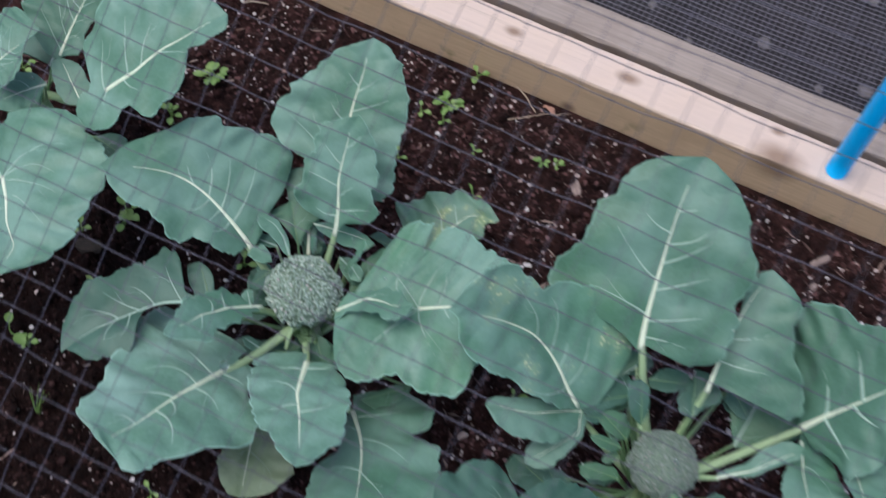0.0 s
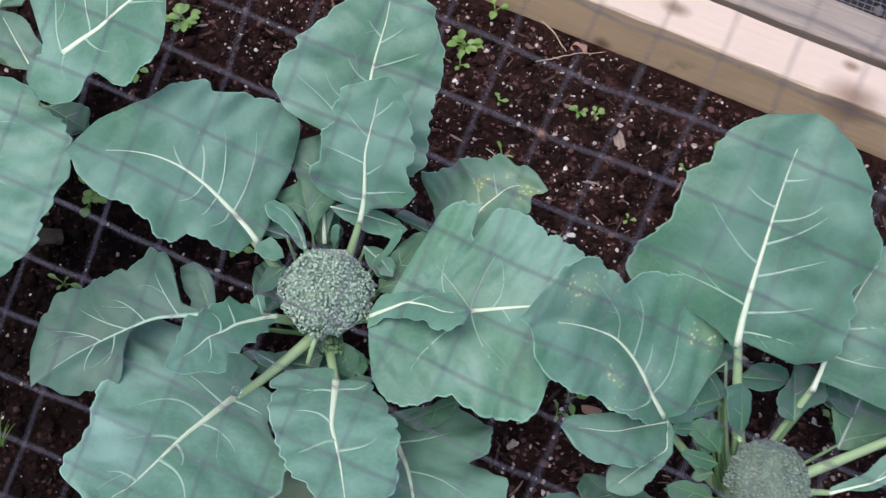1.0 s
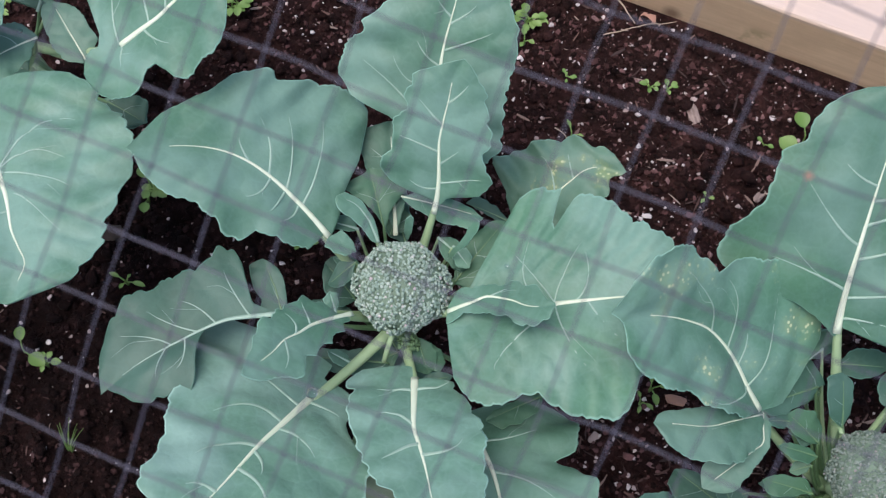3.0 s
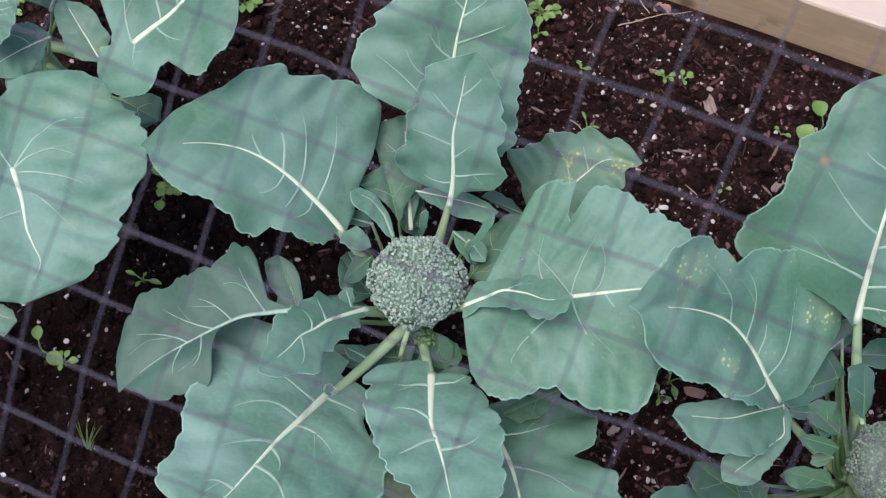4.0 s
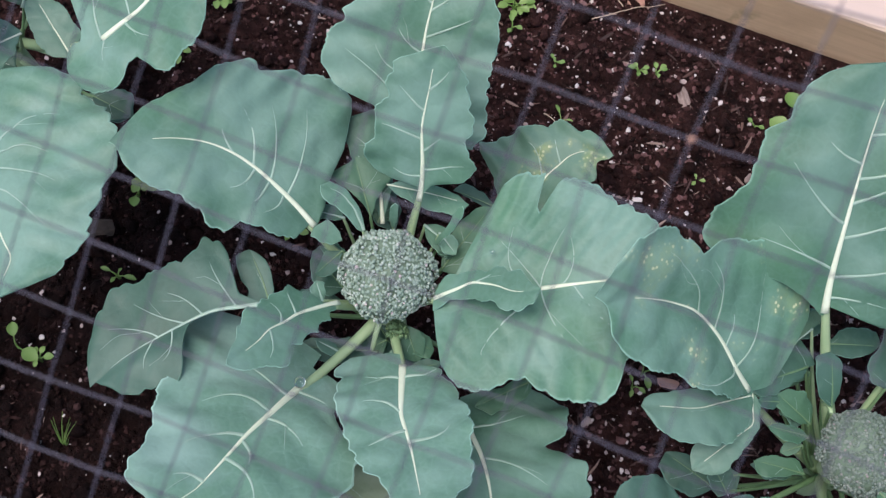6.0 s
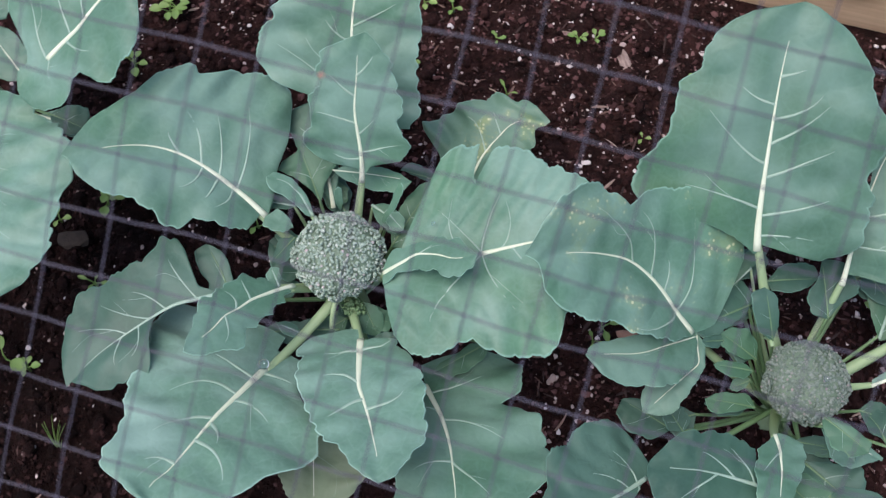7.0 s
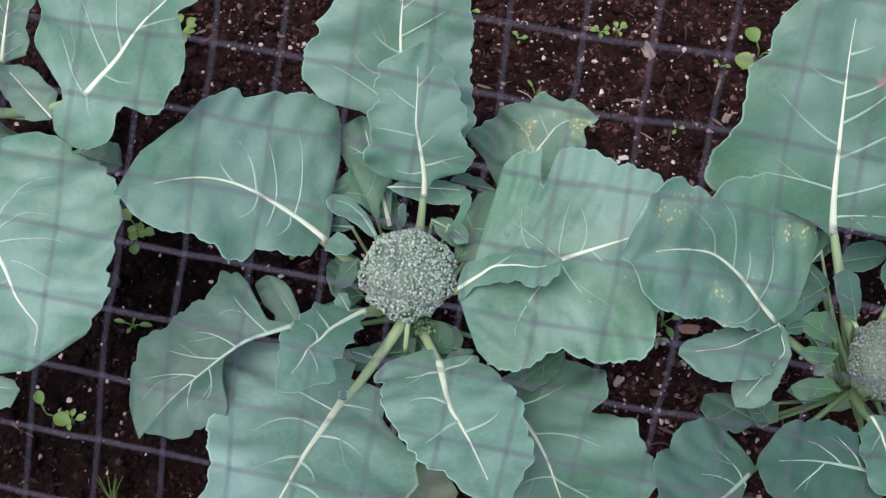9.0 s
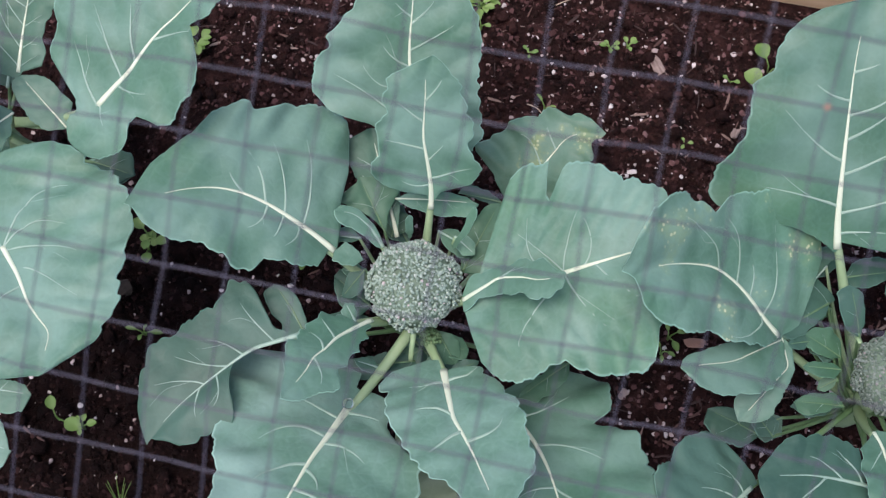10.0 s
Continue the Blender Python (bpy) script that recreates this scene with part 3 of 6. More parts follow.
            if not small and rg.random() < 0.7 and m2 > 12:
                # a fork towards the tip or the base
                i, turn = int(rg.integers(4, 9)), rg.choice((-1, 1))
                g = np.linspace(0, 1, 9)
                sf = sv[i] + spread * (0.50 + 0.45 * turn) * g
                vf = reach * u[i] + (0.40 - 0.10 * turn) * reach * g
                if sf.max() < 0.95 and vf.max() < 0.95:
                    h.add(*tube(bl.at(sf, vf, sg, 0.00009), np.linspace(0.6 * thick[i], 0.00006, 9), 6, 0.45, bl.n))
            solid("side_vein", np.concatenate(h.v), h.f, fine_vein_mat, ob)
    # stalk
    if small or mat in (young_mat, shaded_mat, half_shaded_mat, yellow_mat):
        stalk = min(stalk, 0.0013)
    if stalk:
        # the stalk runs into the midrib from below
        A, Bp = np.array(root), bl.B + 0.03 * bl.L * bl.ax - bl.n * (0.55 * stalk + 0.035 * big)
        u = np.linspace(0, 1, 16)
        flatd = Bp - A
        P = A + flatd * u[:, None]
        P[:, 2] += -0.06 * np.linalg.norm(flatd) * np.sin(np.pi * u)
        V, Fc = tube(P, np.linspace(stalk * 1.35, max(r0, stalk * 0.62), 16), 10, 0.85)
        solid("petiole", V, Fc, slender_mat if mat in (young_mat, shaded_mat) else petiole_mat, ob)
    return ob


def flower_head(plant, centre, radius, seed, bud):
    """A tight domed head: a knobbly core with several hundred round buds."""
    rg = np.random.default_rng(seed)
    C = np.array(centre)
    V = BALL3[0] * (1, 1, 0.8) * radius * 0.93
    V[:, 2] = np.where(V[:, 2] < 0, V[:, 2] * 1.1, V[:, 2])
    core = solid("flower_head", V + C, BALL3[1], curd_mat, plant, "tight blue-green flower head of fine round buds")
    lobes = rg.standard_normal((46, 3))
    lobes[:, 2] = np.abs(lobes[:, 2]) * 0.9
    lobes /= np.linalg.norm(lobes, axis=1)[:, None]
    h = Heap()
    N = 2100
    for k in range(N):
        z = 1 - 1.42 * (k + rg.uniform(-3, 4)) / N
        z = min(z, 0.9995)
        ph = k * 2.399963 + rg.normal(0, 0.16)
        q = math.sqrt(max(0, 1 - z * z))
        d = np.array((q * math.cos(ph), q * math.sin(ph), z))
        near = np.sort(((lobes - d) ** 2).sum(1))
        bump = 0.11 * min(1, (near[1] - near[0]) / 0.16) - 0.06
        r = radius * (0.97 + bump + rg.normal(0, 0.014))
        pos = C + d * r * (1, 1, 0.80 if z > 0 else 0.9)
        b = radius * rg.uniform(0.024, 0.046)
        h.add(BALL1[0] * b * rg.uniform(0.85, 1.15, 3) + pos + rg.normal(0, 0.0002, 3), BALL1[1])
    buds = h.make("bud_crust", bud, core)
    tagged(buds, kind="stuff")
    # stalks of the florets under the dome
    for k in range(9):
        a = k * 0.698 + rg.uniform(-0.2, 0.2)
        out = np.array((math.cos(a), math.sin(a), 0))
        u = np.linspace(0, 1, 8)[:, None]
        P = C + (0, 0, -0.045) + u * (out * radius * 0.62 + (0, 0, 0.034)) + out * 0.004 * np.sin(np.pi * u)
        V, Fc = tube(P, np.linspace(0.0045, 0.0036, 8), 8)
        solid("floret_stalk", V, Fc, petiole_mat, core)


def stem(plant, x, y, top, r=0.0075):
    u = np.linspace(0, 1, 12)
    P = np.stack([x + 0.003 * np.sin(3 * u), y + 0.002 * np.cos(4 * u), -0.012 + (top + 0.012) * u], 1)
    V, Fc = tube(P, r * (1.1 - 0.25 * u), 14)
    solid("stem", V, Fc, petiole_mat, plant, "thick pale green stem")


def stub(plant, a, b, r):
    """The stump of a leaf that was pinched off."""
    A, Bp = np.array(a), np.array(b)
    u = np.linspace(0, 1, 10)[:, None]
    P = A + (Bp - A) * u
    P[:, 2] += 0.003 * np.sin(np.pi * u[:, 0])
    V, Fc = tube(P, np.linspace(r, r * 0.8, 10), 8, 0.7)
    solid("leaf_stub", V, Fc, petiole_mat, plant, "short pale green stump of a leaf")


plants = "broccoli plants in the bed"
one = empty("broccoli_plant", "blue-green broccoli plant with a small tight head in dark soil", "broccoli plant", plants)
two = empty("broccoli_plant", "broccoli plant with a darker shaded head and tall upright leaves", "broccoli plant", plants)
three = empty("broccoli_plant", "broccoli plant with broad pale blue-green leaves and no head showing", "broccoli plant", plants)
H1, H2, H3 = (-0.1221, 0.6081, 0.1090), (0.1385, 0.6010, 0.0920), (-0.4050, 0.7000, 0.1000)
stem(one, H1[0], H1[1], H1[2] - 0.03)
stem(two, H2[0], H2[1], H2[2] - 0.03)
stem(three, H3[0], H3[1], 0.055, 0.0060)
flower_head(one, H1, 0.0250, 11, bud_mat)
flower_head(two, H2, 0.0228, 23, shaded_bud_mat)

leaf(one, (-0.1279, 0.6096, 0.0740), (-0.1666, 0.6208, 0.1120), (-0.2646, 0.6127, 0.1580), (-0.008, 1.033), (-6.4, -11.9, -16.5, -19.1, -18.8, -15.2, -8.9),
     (0, 0, 0, 0.6, 2.2, 8.2, 15.1, 17.7, 20.5, 22.9, 24.8, 26.4, 28.3, 31.3, 39.2, 41.3, 40.3, 35.8, 34.1, 31.8, 29.5, 29.1, 27.7, 25.1, 20.8, 16.4, 12.4, 6.7, 1.6, 0, 0, 0, 0),
     (0, 2.4, 5.1, 9.5, 13.2, 16.9, 22.9, 39.1, 48.1, 55.6, 59.5, 62.8, 64.5, 63.6, 62.6, 60.3, 57.9, 54.9, 49.9, 49.7, 52.4, 54, 54.7, 52.8, 49.6, 38, 37.6, 35.9, 33, 29.2, 25.7, 22.4, 0),
     veins=((0.28, 0.35, -13, 0.5, -33), (0.38, 0.5, -16, 0.6, -24), (0.18, 0.24, -20, 0.36, -41), (0.28, 0.31, 13, 0.33, 17), (0.37, 0.4, 12, 0.46, 19), (0.2, 0.21, 9, 0.27, 19), (0.49, 0.57, -5, 0.61, -9)), teeth=1.0, lean=(0, -0.35))
leaf(one, (-0.1224, 0.6141, 0.0740), (-0.1341, 0.6915, 0.1250), (-0.1441, 0.7634, 0.1850), (-0.124, 1.008), (1, 1.9, 2.9, 2.9, 2, 1, 1.1),
     (0, 0, 0, 0, 0, 0, 18.1, 20.1, 23.2, 36.4, 47.1, 50.4, 53.9, 53.7, 52.5, 51.4, 47.6, 41.6, 43.1, 38.2, 34.1, 30.9, 27.8, 24.6, 21.6, 18.9, 14.4, 9.8, 6.2, 3.6, 1.7, 0.6, 0),
     (0, 30.9, 31.4, 32.1, 33.2, 34.5, 36.1, 36.4, 36, 35.5, 35.2, 35, 34.7, 35, 35.8, 36.8, 37.9, 38.7, 37.6, 36.5, 35.4, 31.6, 29.3, 26.2, 24.2, 25.8, 18.1, 15.1, 12.6, 10.6, 5.2, 1.2, 0), stalk=0,
     veins=((0.37, 0.42, 8, 0.49, 14), (0.65, 0.69, 5, 0.73, 9), (0.46, 0.54, -13, 0.61, -23), (-0.0, 0.2, 22, 0.33, 41), (0.37, 0.26, 13, 0.38, 25), (0.61, 0.68, -7, 0.74, -11)), teeth=1.0)
leaf(one, (-0.1212, 0.6141, 0.0740), (-0.1188, 0.6480, 0.1200), (-0.1254, 0.7005, 0.1880), (0.043, 1.006), (-0.1, 0.8, 2.5, 4, 3.8, 3.2, 2.9),
     (0, 0.7, 0.8, 1.1, 1.5, 2, 13.7, 21.5, 25.2, 28, 30.2, 30.6, 29.1, 24, 23.6, 23.4, 23.8, 24.2, 20.3, 18.1, 20.4, 20.1, 19.4, 18.8, 18.4, 15.8, 12.4, 8.8, 6.3, 3.6, 1.2, 0, 0),
     (0, 0.2, 1.2, 1.8, 2.5, 3.5, 4.6, 10.9, 20.3, 24, 26.2, 27.1, 26.3, 24.7, 21.7, 23, 24.3, 25.5, 24, 21.1, 20.1, 18.9, 16.7, 16.9, 15.7, 12.5, 9.9, 7.9, 6.1, 4, 2.2, 1.1, 0),
     veins=((0.34, 0.4, -5, 0.46, -10), (0.6, 0.67, 8, 0.73, 14), (0.22, 0.27, -12, 0.3, -22), (0.18, 0.18, 8, 0.21, 15), (0.42, 0.47, 12, 0.49, 20), (0.73, 0.82, -6, 0.87, -8)), teeth=1.0)
leaf(one, (-0.1161, 0.6085, 0.0740), (-0.0446, 0.6199, 0.1280), (0.0105, 0.6460, 0.1420), (-0.894, 0.990), (-0.6, -1.2, -1.8, -2.4, -2.7, -2.7, -1.6),
     (0, 0, 0, 0, 0, 0, 59.6, 60.8, 62.2, 62.5, 62.2, 61.9, 61.6, 61, 59.9, 43.8, 38.6, 54.2, 54.6, 55.2, 53.8, 52.3, 50.1, 46.9, 43.7, 40.5, 38.1, 36.1, 34.2, 32.3, 30.6, 28.9, 27.4, 25.9, 24, 20.6, 17.5, 14.6, 11.5, 7.1, 3.4, 0.6, 0, 0, 0),
     (0, 28.7, 30, 32.1, 35.1, 37.8, 39.9, 42.4, 43.8, 45.3, 47, 47.2, 47.3, 47.4, 46.1, 44.6, 44.1, 44.3, 45.4, 50.4, 52.9, 55.5, 58.3, 59.6, 60.3, 60.9, 61.6, 59.9, 57.8, 51, 43.4, 39.4, 36.1, 33, 30, 27.4, 24.9, 20.3, 15.8, 12, 8.8, 6.3, 4.5, 3.5, 0), wave=0.02, cup=0.0,
     veins=((0.0, 0.04, -16, 0.17, -35), (-0.01, -0.04, 12, -0.03, 29), (0.0, -0.43, -20, -0.55, -30), (0.26, 0.36, -13, 0.49, -24), (0.15, 0.19, 9, 0.05, 24), (-0.01, -0.34, 12, -0.5, 34), (0.0, -0.17, 9, -0.6, 30)), teeth=1.0, lean=(0.67, 0))
leaf(one, (-0.1161, 0.6076, 0.0740), (-0.0947, 0.6017, 0.1140), (-0.0449, 0.6108, 0.1500), (-0.005, 0.998), (1.9, 3.8, 5.9, 4.7, 2.8, -0.2, -1.1),
     (0, 2.6, 4.9, 8.8, 9.2, 8.9, 8, 7.1, 6.5, 6.1, 8.5, 10.1, 10.3, 9.9, 6.2, 3.1, 1.8, 1.1, 0),
     (0, 6.4, 6.5, 6.6, 6, 4.8, 6, 8, 9, 9.4, 8.3, 10.4, 10.3, 9.5, 8.7, 7.4, 6.5, 1.7, 0),
     veins=((0.4, 0.5, 3, 0.56, 5),), teeth=1.9)
leaf(one, (-0.1190, 0.5960, 0.0860), (-0.1465, 0.5421, 0.0940), (-0.1531, 0.4463, 0.1550), (-0.245, 0.997), (-2.5, -5.1, -8, -10, -11.9, -14.2, -17.6),
     (0, 0, 0, 0, 0, 0, 0, 12.2, 19.4, 21, 22.7, 24.6, 28.9, 35.2, 42.4, 50.6, 53.9, 55.7, 56.3, 53.7, 49, 44, 41.8, 38.4, 35.4, 31.7, 28.5, 25.1, 19, 14.1, 10.7, 8.6, 0),
     (0, 64.7, 65.2, 66, 67.2, 68.6, 69.8, 70.6, 70.6, 68, 65.1, 61.8, 58.1, 54.4, 50.6, 52.9, 50.5, 46, 43.7, 38.4, 36.7, 32.9, 32.8, 32.6, 26.7, 24.4, 14.7, 11.6, 2.1, 0, 0, 0, 0), pale_mat, stalk=0.0026, rib=1.25,
     veins=((0.23, 0.24, -16, 0.35, -29), (0.41, 0.48, -11, 0.61, -19), (0.71, 0.72, -7, 0.76, -12), (0.09, 0.07, -14, 0.05, -26), (0.27, 0.3, 14, 0.36, 26), (0.44, 0.5, 8, 0.57, 12), (0.03, 0.06, 12, 0.08, 20), (0.56, 0.64, 17, 0.74, 27)), teeth=1.0)
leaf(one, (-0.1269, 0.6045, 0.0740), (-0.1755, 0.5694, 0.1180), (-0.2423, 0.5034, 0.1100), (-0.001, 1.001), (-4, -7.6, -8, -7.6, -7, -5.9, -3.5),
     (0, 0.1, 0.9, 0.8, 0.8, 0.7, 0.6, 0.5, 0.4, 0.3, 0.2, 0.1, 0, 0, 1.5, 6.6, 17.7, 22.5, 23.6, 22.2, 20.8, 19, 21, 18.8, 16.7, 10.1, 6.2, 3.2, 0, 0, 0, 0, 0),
     (0, 0.9, 1.2, 1.8, 2.6, 3.6, 4.8, 6.2, 27.5, 33.6, 36, 36.3, 33.3, 29.7, 30.4, 31.1, 31.8, 32.4, 32.9, 31.9, 32.2, 34.2, 36.1, 34.5, 31.6, 29.5, 27, 24.9, 22.3, 19.8, 16.6, 14.7, 0), shaded_mat, rib=0.8,
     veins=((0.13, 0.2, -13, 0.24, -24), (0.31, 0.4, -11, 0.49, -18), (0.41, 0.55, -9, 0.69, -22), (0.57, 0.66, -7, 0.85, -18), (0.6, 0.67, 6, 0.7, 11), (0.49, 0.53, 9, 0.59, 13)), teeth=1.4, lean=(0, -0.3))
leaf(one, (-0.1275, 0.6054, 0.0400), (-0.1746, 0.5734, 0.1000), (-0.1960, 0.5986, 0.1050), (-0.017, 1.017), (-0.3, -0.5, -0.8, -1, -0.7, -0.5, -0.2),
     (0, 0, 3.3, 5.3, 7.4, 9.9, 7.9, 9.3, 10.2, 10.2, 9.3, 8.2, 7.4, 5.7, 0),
     (0, 1.7, 2, 2.6, 3.4, 4.3, 4.8, 5.4, 5.7, 5.4, 4.8, 2.9, 1.4, 0, 0), shaded_mat, rib=0.5,
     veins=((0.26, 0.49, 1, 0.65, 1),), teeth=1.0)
leaf(one, (-0.1257, 0.6033, 0.0740), (-0.1404, 0.5847, 0.1120), (-0.1679, 0.5248, 0.1680), (0.060, 1.016), (-1.5, -2.9, -4, -3.4, -3.8, -1.5, -0.4),
     (0, 1.9, 3.1, 3.7, 3.9, 4.2, 4.5, 6.2, 9.3, 9.2, 8.9, 10.6, 13.5, 11.1, 10.7, 11.6, 14.5, 13.8, 13.8, 15.1, 17.1, 16.7, 14.1, 11.9, 10.7, 9.9, 9.2, 7.8, 6.3, 4.7, 3.4, 2.7, 0),
     (0, 0, 0, 0, 0.3, 1.3, 11.2, 11.3, 11.4, 17.5, 16.4, 15.2, 14.4, 15, 15.2, 13.9, 12.6, 12.9, 13.4, 13.1, 12.7, 12.4, 9.8, 7.6, 6.9, 5.8, 4.6, 3.5, 2.4, 1.6, 0.1, 0, 0),
     veins=((0.38, 0.34, -8, 0.31, -13), (0.53, 0.47, -6, 0.47, -12), (0.62, 0.71, 7, 0.79, 10)), teeth=1.9)
leaf(one, (-0.1170, 0.5960, 0.0760), (-0.1002, 0.5681, 0.0960), (-0.0645, 0.4876, 0.1550), (-0.088, 1.004), (-1.3, -2.5, -3.4, -1.7, -0.2, 0.7, 1.4),
     (0, 0, 0, 0, 0, 0, 0, 13.8, 18.7, 19.8, 21, 26.9, 28.3, 28.6, 30.9, 32.6, 31.2, 30.3, 29.2, 27.1, 25.9, 26.7, 25.8, 24.5, 22.1, 16.7, 15.1, 12.4, 10.2, 8.8, 7.9, 4.8, 0),
     (0, 25.9, 26.8, 28.2, 30.1, 34, 35.4, 33.2, 30.8, 29.6, 32.2, 32.8, 32.8, 32.2, 30.3, 29, 28.5, 27.9, 26.9, 26, 24.5, 22.9, 17.3, 15.9, 14.4, 13.1, 10.8, 7.9, 5.5, 2.9, 0.5, 0, 0), pale_mat, stalk=0.0022, rib=1.25,
     veins=((0.1, 0.1, -10, 0.09, -19), (0.09, 0.1, 11, 0.05, 18), (0.36, 0.29, -9, 0.29, -19), (0.55, 0.56, 12, 0.49, 21), (0.48, 0.54, -13, 0.57, -19)), teeth=1.0)
leaf(one, (-0.1173, 0.6046, 0.0300), (-0.0621, 0.5570, 0.0750), (-0.0251, 0.4777, 0.1250), (-0.160, 1.045), (2.4, 4.8, 6, 6.2, 5.3, 4.3, 2.5),
     (0, 34.5, 36.6, 40, 44.4, 47.5, 51.1, 54, 54.6, 52.8, 50.9, 48.8, 44.6, 31.9, 39.4, 41.7, 48.2, 48, 48, 48.2, 48.5, 48.3, 48.1, 47.9, 42.7, 36.3, 30.6, 25.6, 21.6, 18.3, 16, 14.6, 0),
     (0, 0, 0, 0, 0, 0, 0, 0, 2.6, 4.5, 6.5, 8.7, 11, 13.3, 13.7, 14.1, 14.5, 20.8, 26.7, 28.9, 29.4, 30, 29.7, 29.1, 28.6, 25.2, 16.4, 8.9, 2.6, 0, 0, 0, 0), mid_mat,
     veins=((0.07, 0.09, 17, 0.04, 33), (0.29, 0.4, 14, 0.54, 28), (0.59, 0.59, -11, 0.62, -20), (0.59, 0.74, 9, 0.85, 17), (0.25, 0.2, -3, 0.2, -9)), teeth=1.0)
leaf(one, (-0.1200, 0.6137, 0.0220), (-0.0712, 0.6785, 0.0550), (-0.0293, 0.7262, 0.0820), (-0.015, 1.043), (3.5, 7.1, 10.6, 12.7, 13.6, 14.4, 11),
     (0, 0, 1.7, 5.8, 11.5, 18.7, 24.2, 26.7, 43.1, 45.4, 43.4, 41.3, 39.4, 37.4, 35.3, 33.8, 32.3, 29.9, 27.5, 25.2, 22.9, 21.8, 20.9, 21.1, 21.3, 15.9, 16.5, 17.1, 17.6, 15.5, 13.2, 11.8, 0),
     (0, 1.7, 2.2, 2.9, 3.9, 5.2, 6.8, 8.6, 10.5, 12.1, 13.9, 15.7, 17.7, 19.8, 21.9, 23.6, 25.3, 27.1, 26.5, 24.9, 23.4, 21.9, 20.5, 15.3, 9.3, 5.3, 3.3, 1.6, 0, 0, 0, 0, 0), yellow_mat, wave=0.09,
     veins=((0.44, 0.53, 13, 0.52, 22), (0.64, 0.69, 8, 0.72, 13)), teeth=1.6)
leaf(one, (-0.1265, 0.6122, 0.0740), (-0.1415, 0.6260, 0.1120), (-0.1683, 0.6368, 0.1280), (0.018, 1.007), (-1.4, -2.7, -4.1, -4.3, -4.6, -3.9, -2),
     (0, 1.6, 2.5, 3.6, 4.4, 5.3, 6, 6.6, 7.4, 8.3, 7.2, 5.1, 3.1, 1, 0),
     (0, 1.2, 1.4, 1.8, 2.3, 2.6, 2.6, 2.6, 3, 3.3, 3.6, 3.7, 3.5, 0.7, 0),
     veins=(), teeth=1.0)
leaf(one, (-0.1174, 0.6118, 0.0360), (-0.0982, 0.6268, 0.0900), (-0.0833, 0.6687, 0.0950), (-0.01, 1.00), 0,
     (0, 0, 2, 4, 6, 7, 8, 8, 7, 6, 4, 1, 0), (0, 3, 10, 13, 15, 17, 14, 12, 10, 6, 3, 1, 0), young_mat, veins=2, rib=0.5)
leaf(one, (-0.1194, 0.6135, 0.0400), (-0.1051, 0.6427, 0.1000), (-0.0924, 0.6335, 0.1000), (-0.01, 1.00), 0,
     (0, 0, 1, 2, 3, 5, 5, 5, 4, 2, 1, 0, 0), (0, 0, 1, 2, 3, 4, 4, 5, 5, 3, 2, 0, 0))
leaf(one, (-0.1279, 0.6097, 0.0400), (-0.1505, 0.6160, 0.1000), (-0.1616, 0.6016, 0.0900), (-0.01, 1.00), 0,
     (0, 0, 1, 2, 4, 6, 6, 6, 5, 4, 2, 0, 0), (0, 0, 1, 2, 4, 6, 5, 4, 3, 2, 1, 0, 0), shaded_mat, veins=2, rib=0.5)
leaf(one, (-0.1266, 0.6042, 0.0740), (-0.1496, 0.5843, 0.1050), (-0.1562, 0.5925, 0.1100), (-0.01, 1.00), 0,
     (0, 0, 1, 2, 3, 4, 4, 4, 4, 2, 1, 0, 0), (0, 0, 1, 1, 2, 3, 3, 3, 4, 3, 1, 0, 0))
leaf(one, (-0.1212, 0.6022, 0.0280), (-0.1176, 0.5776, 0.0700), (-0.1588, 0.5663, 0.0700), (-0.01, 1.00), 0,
     (0, 2, 7, 7, 8, 8, 8, 8, 7, 5, 2, 1, 0), (0, 0, 2, 5, 6, 6, 5, 5, 5, 5, 4, 1, 0), shaded_mat, veins=2, rib=0.5)
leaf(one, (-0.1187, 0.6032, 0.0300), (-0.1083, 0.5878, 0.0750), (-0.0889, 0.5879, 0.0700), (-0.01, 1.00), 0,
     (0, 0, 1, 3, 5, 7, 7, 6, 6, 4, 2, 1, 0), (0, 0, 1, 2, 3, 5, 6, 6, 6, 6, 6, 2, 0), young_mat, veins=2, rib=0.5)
leaf(one, (-0.1220, 0.6021, 0.0240), (-0.1213, 0.5312, 0.0600), (-0.1062, 0.4781, 0.0550), (-0.01, 1.00), 0,
     (0, 0, 4, 9, 16, 22, 29, 31, 27, 21, 14, 7, 0), (0, 0, 1, 2, 3, 9, 16, 19, 17, 14, 10, 8, 0), olive_mat, veins=2, rib=0.5)
leaf(one, (-0.1245, 0.6136, 0.0340), (-0.1379, 0.6436, 0.0850), (-0.1610, 0.6971, 0.1100), (-0.01, 1.00), 0,
     (0, 0, 1, 3, 6, 9, 12, 15, 17, 16, 15, 5, 0), (0, 0, 1, 3, 5, 7, 9, 10, 11, 9, 6, 2, 0), half_shaded_mat, stalk=0)
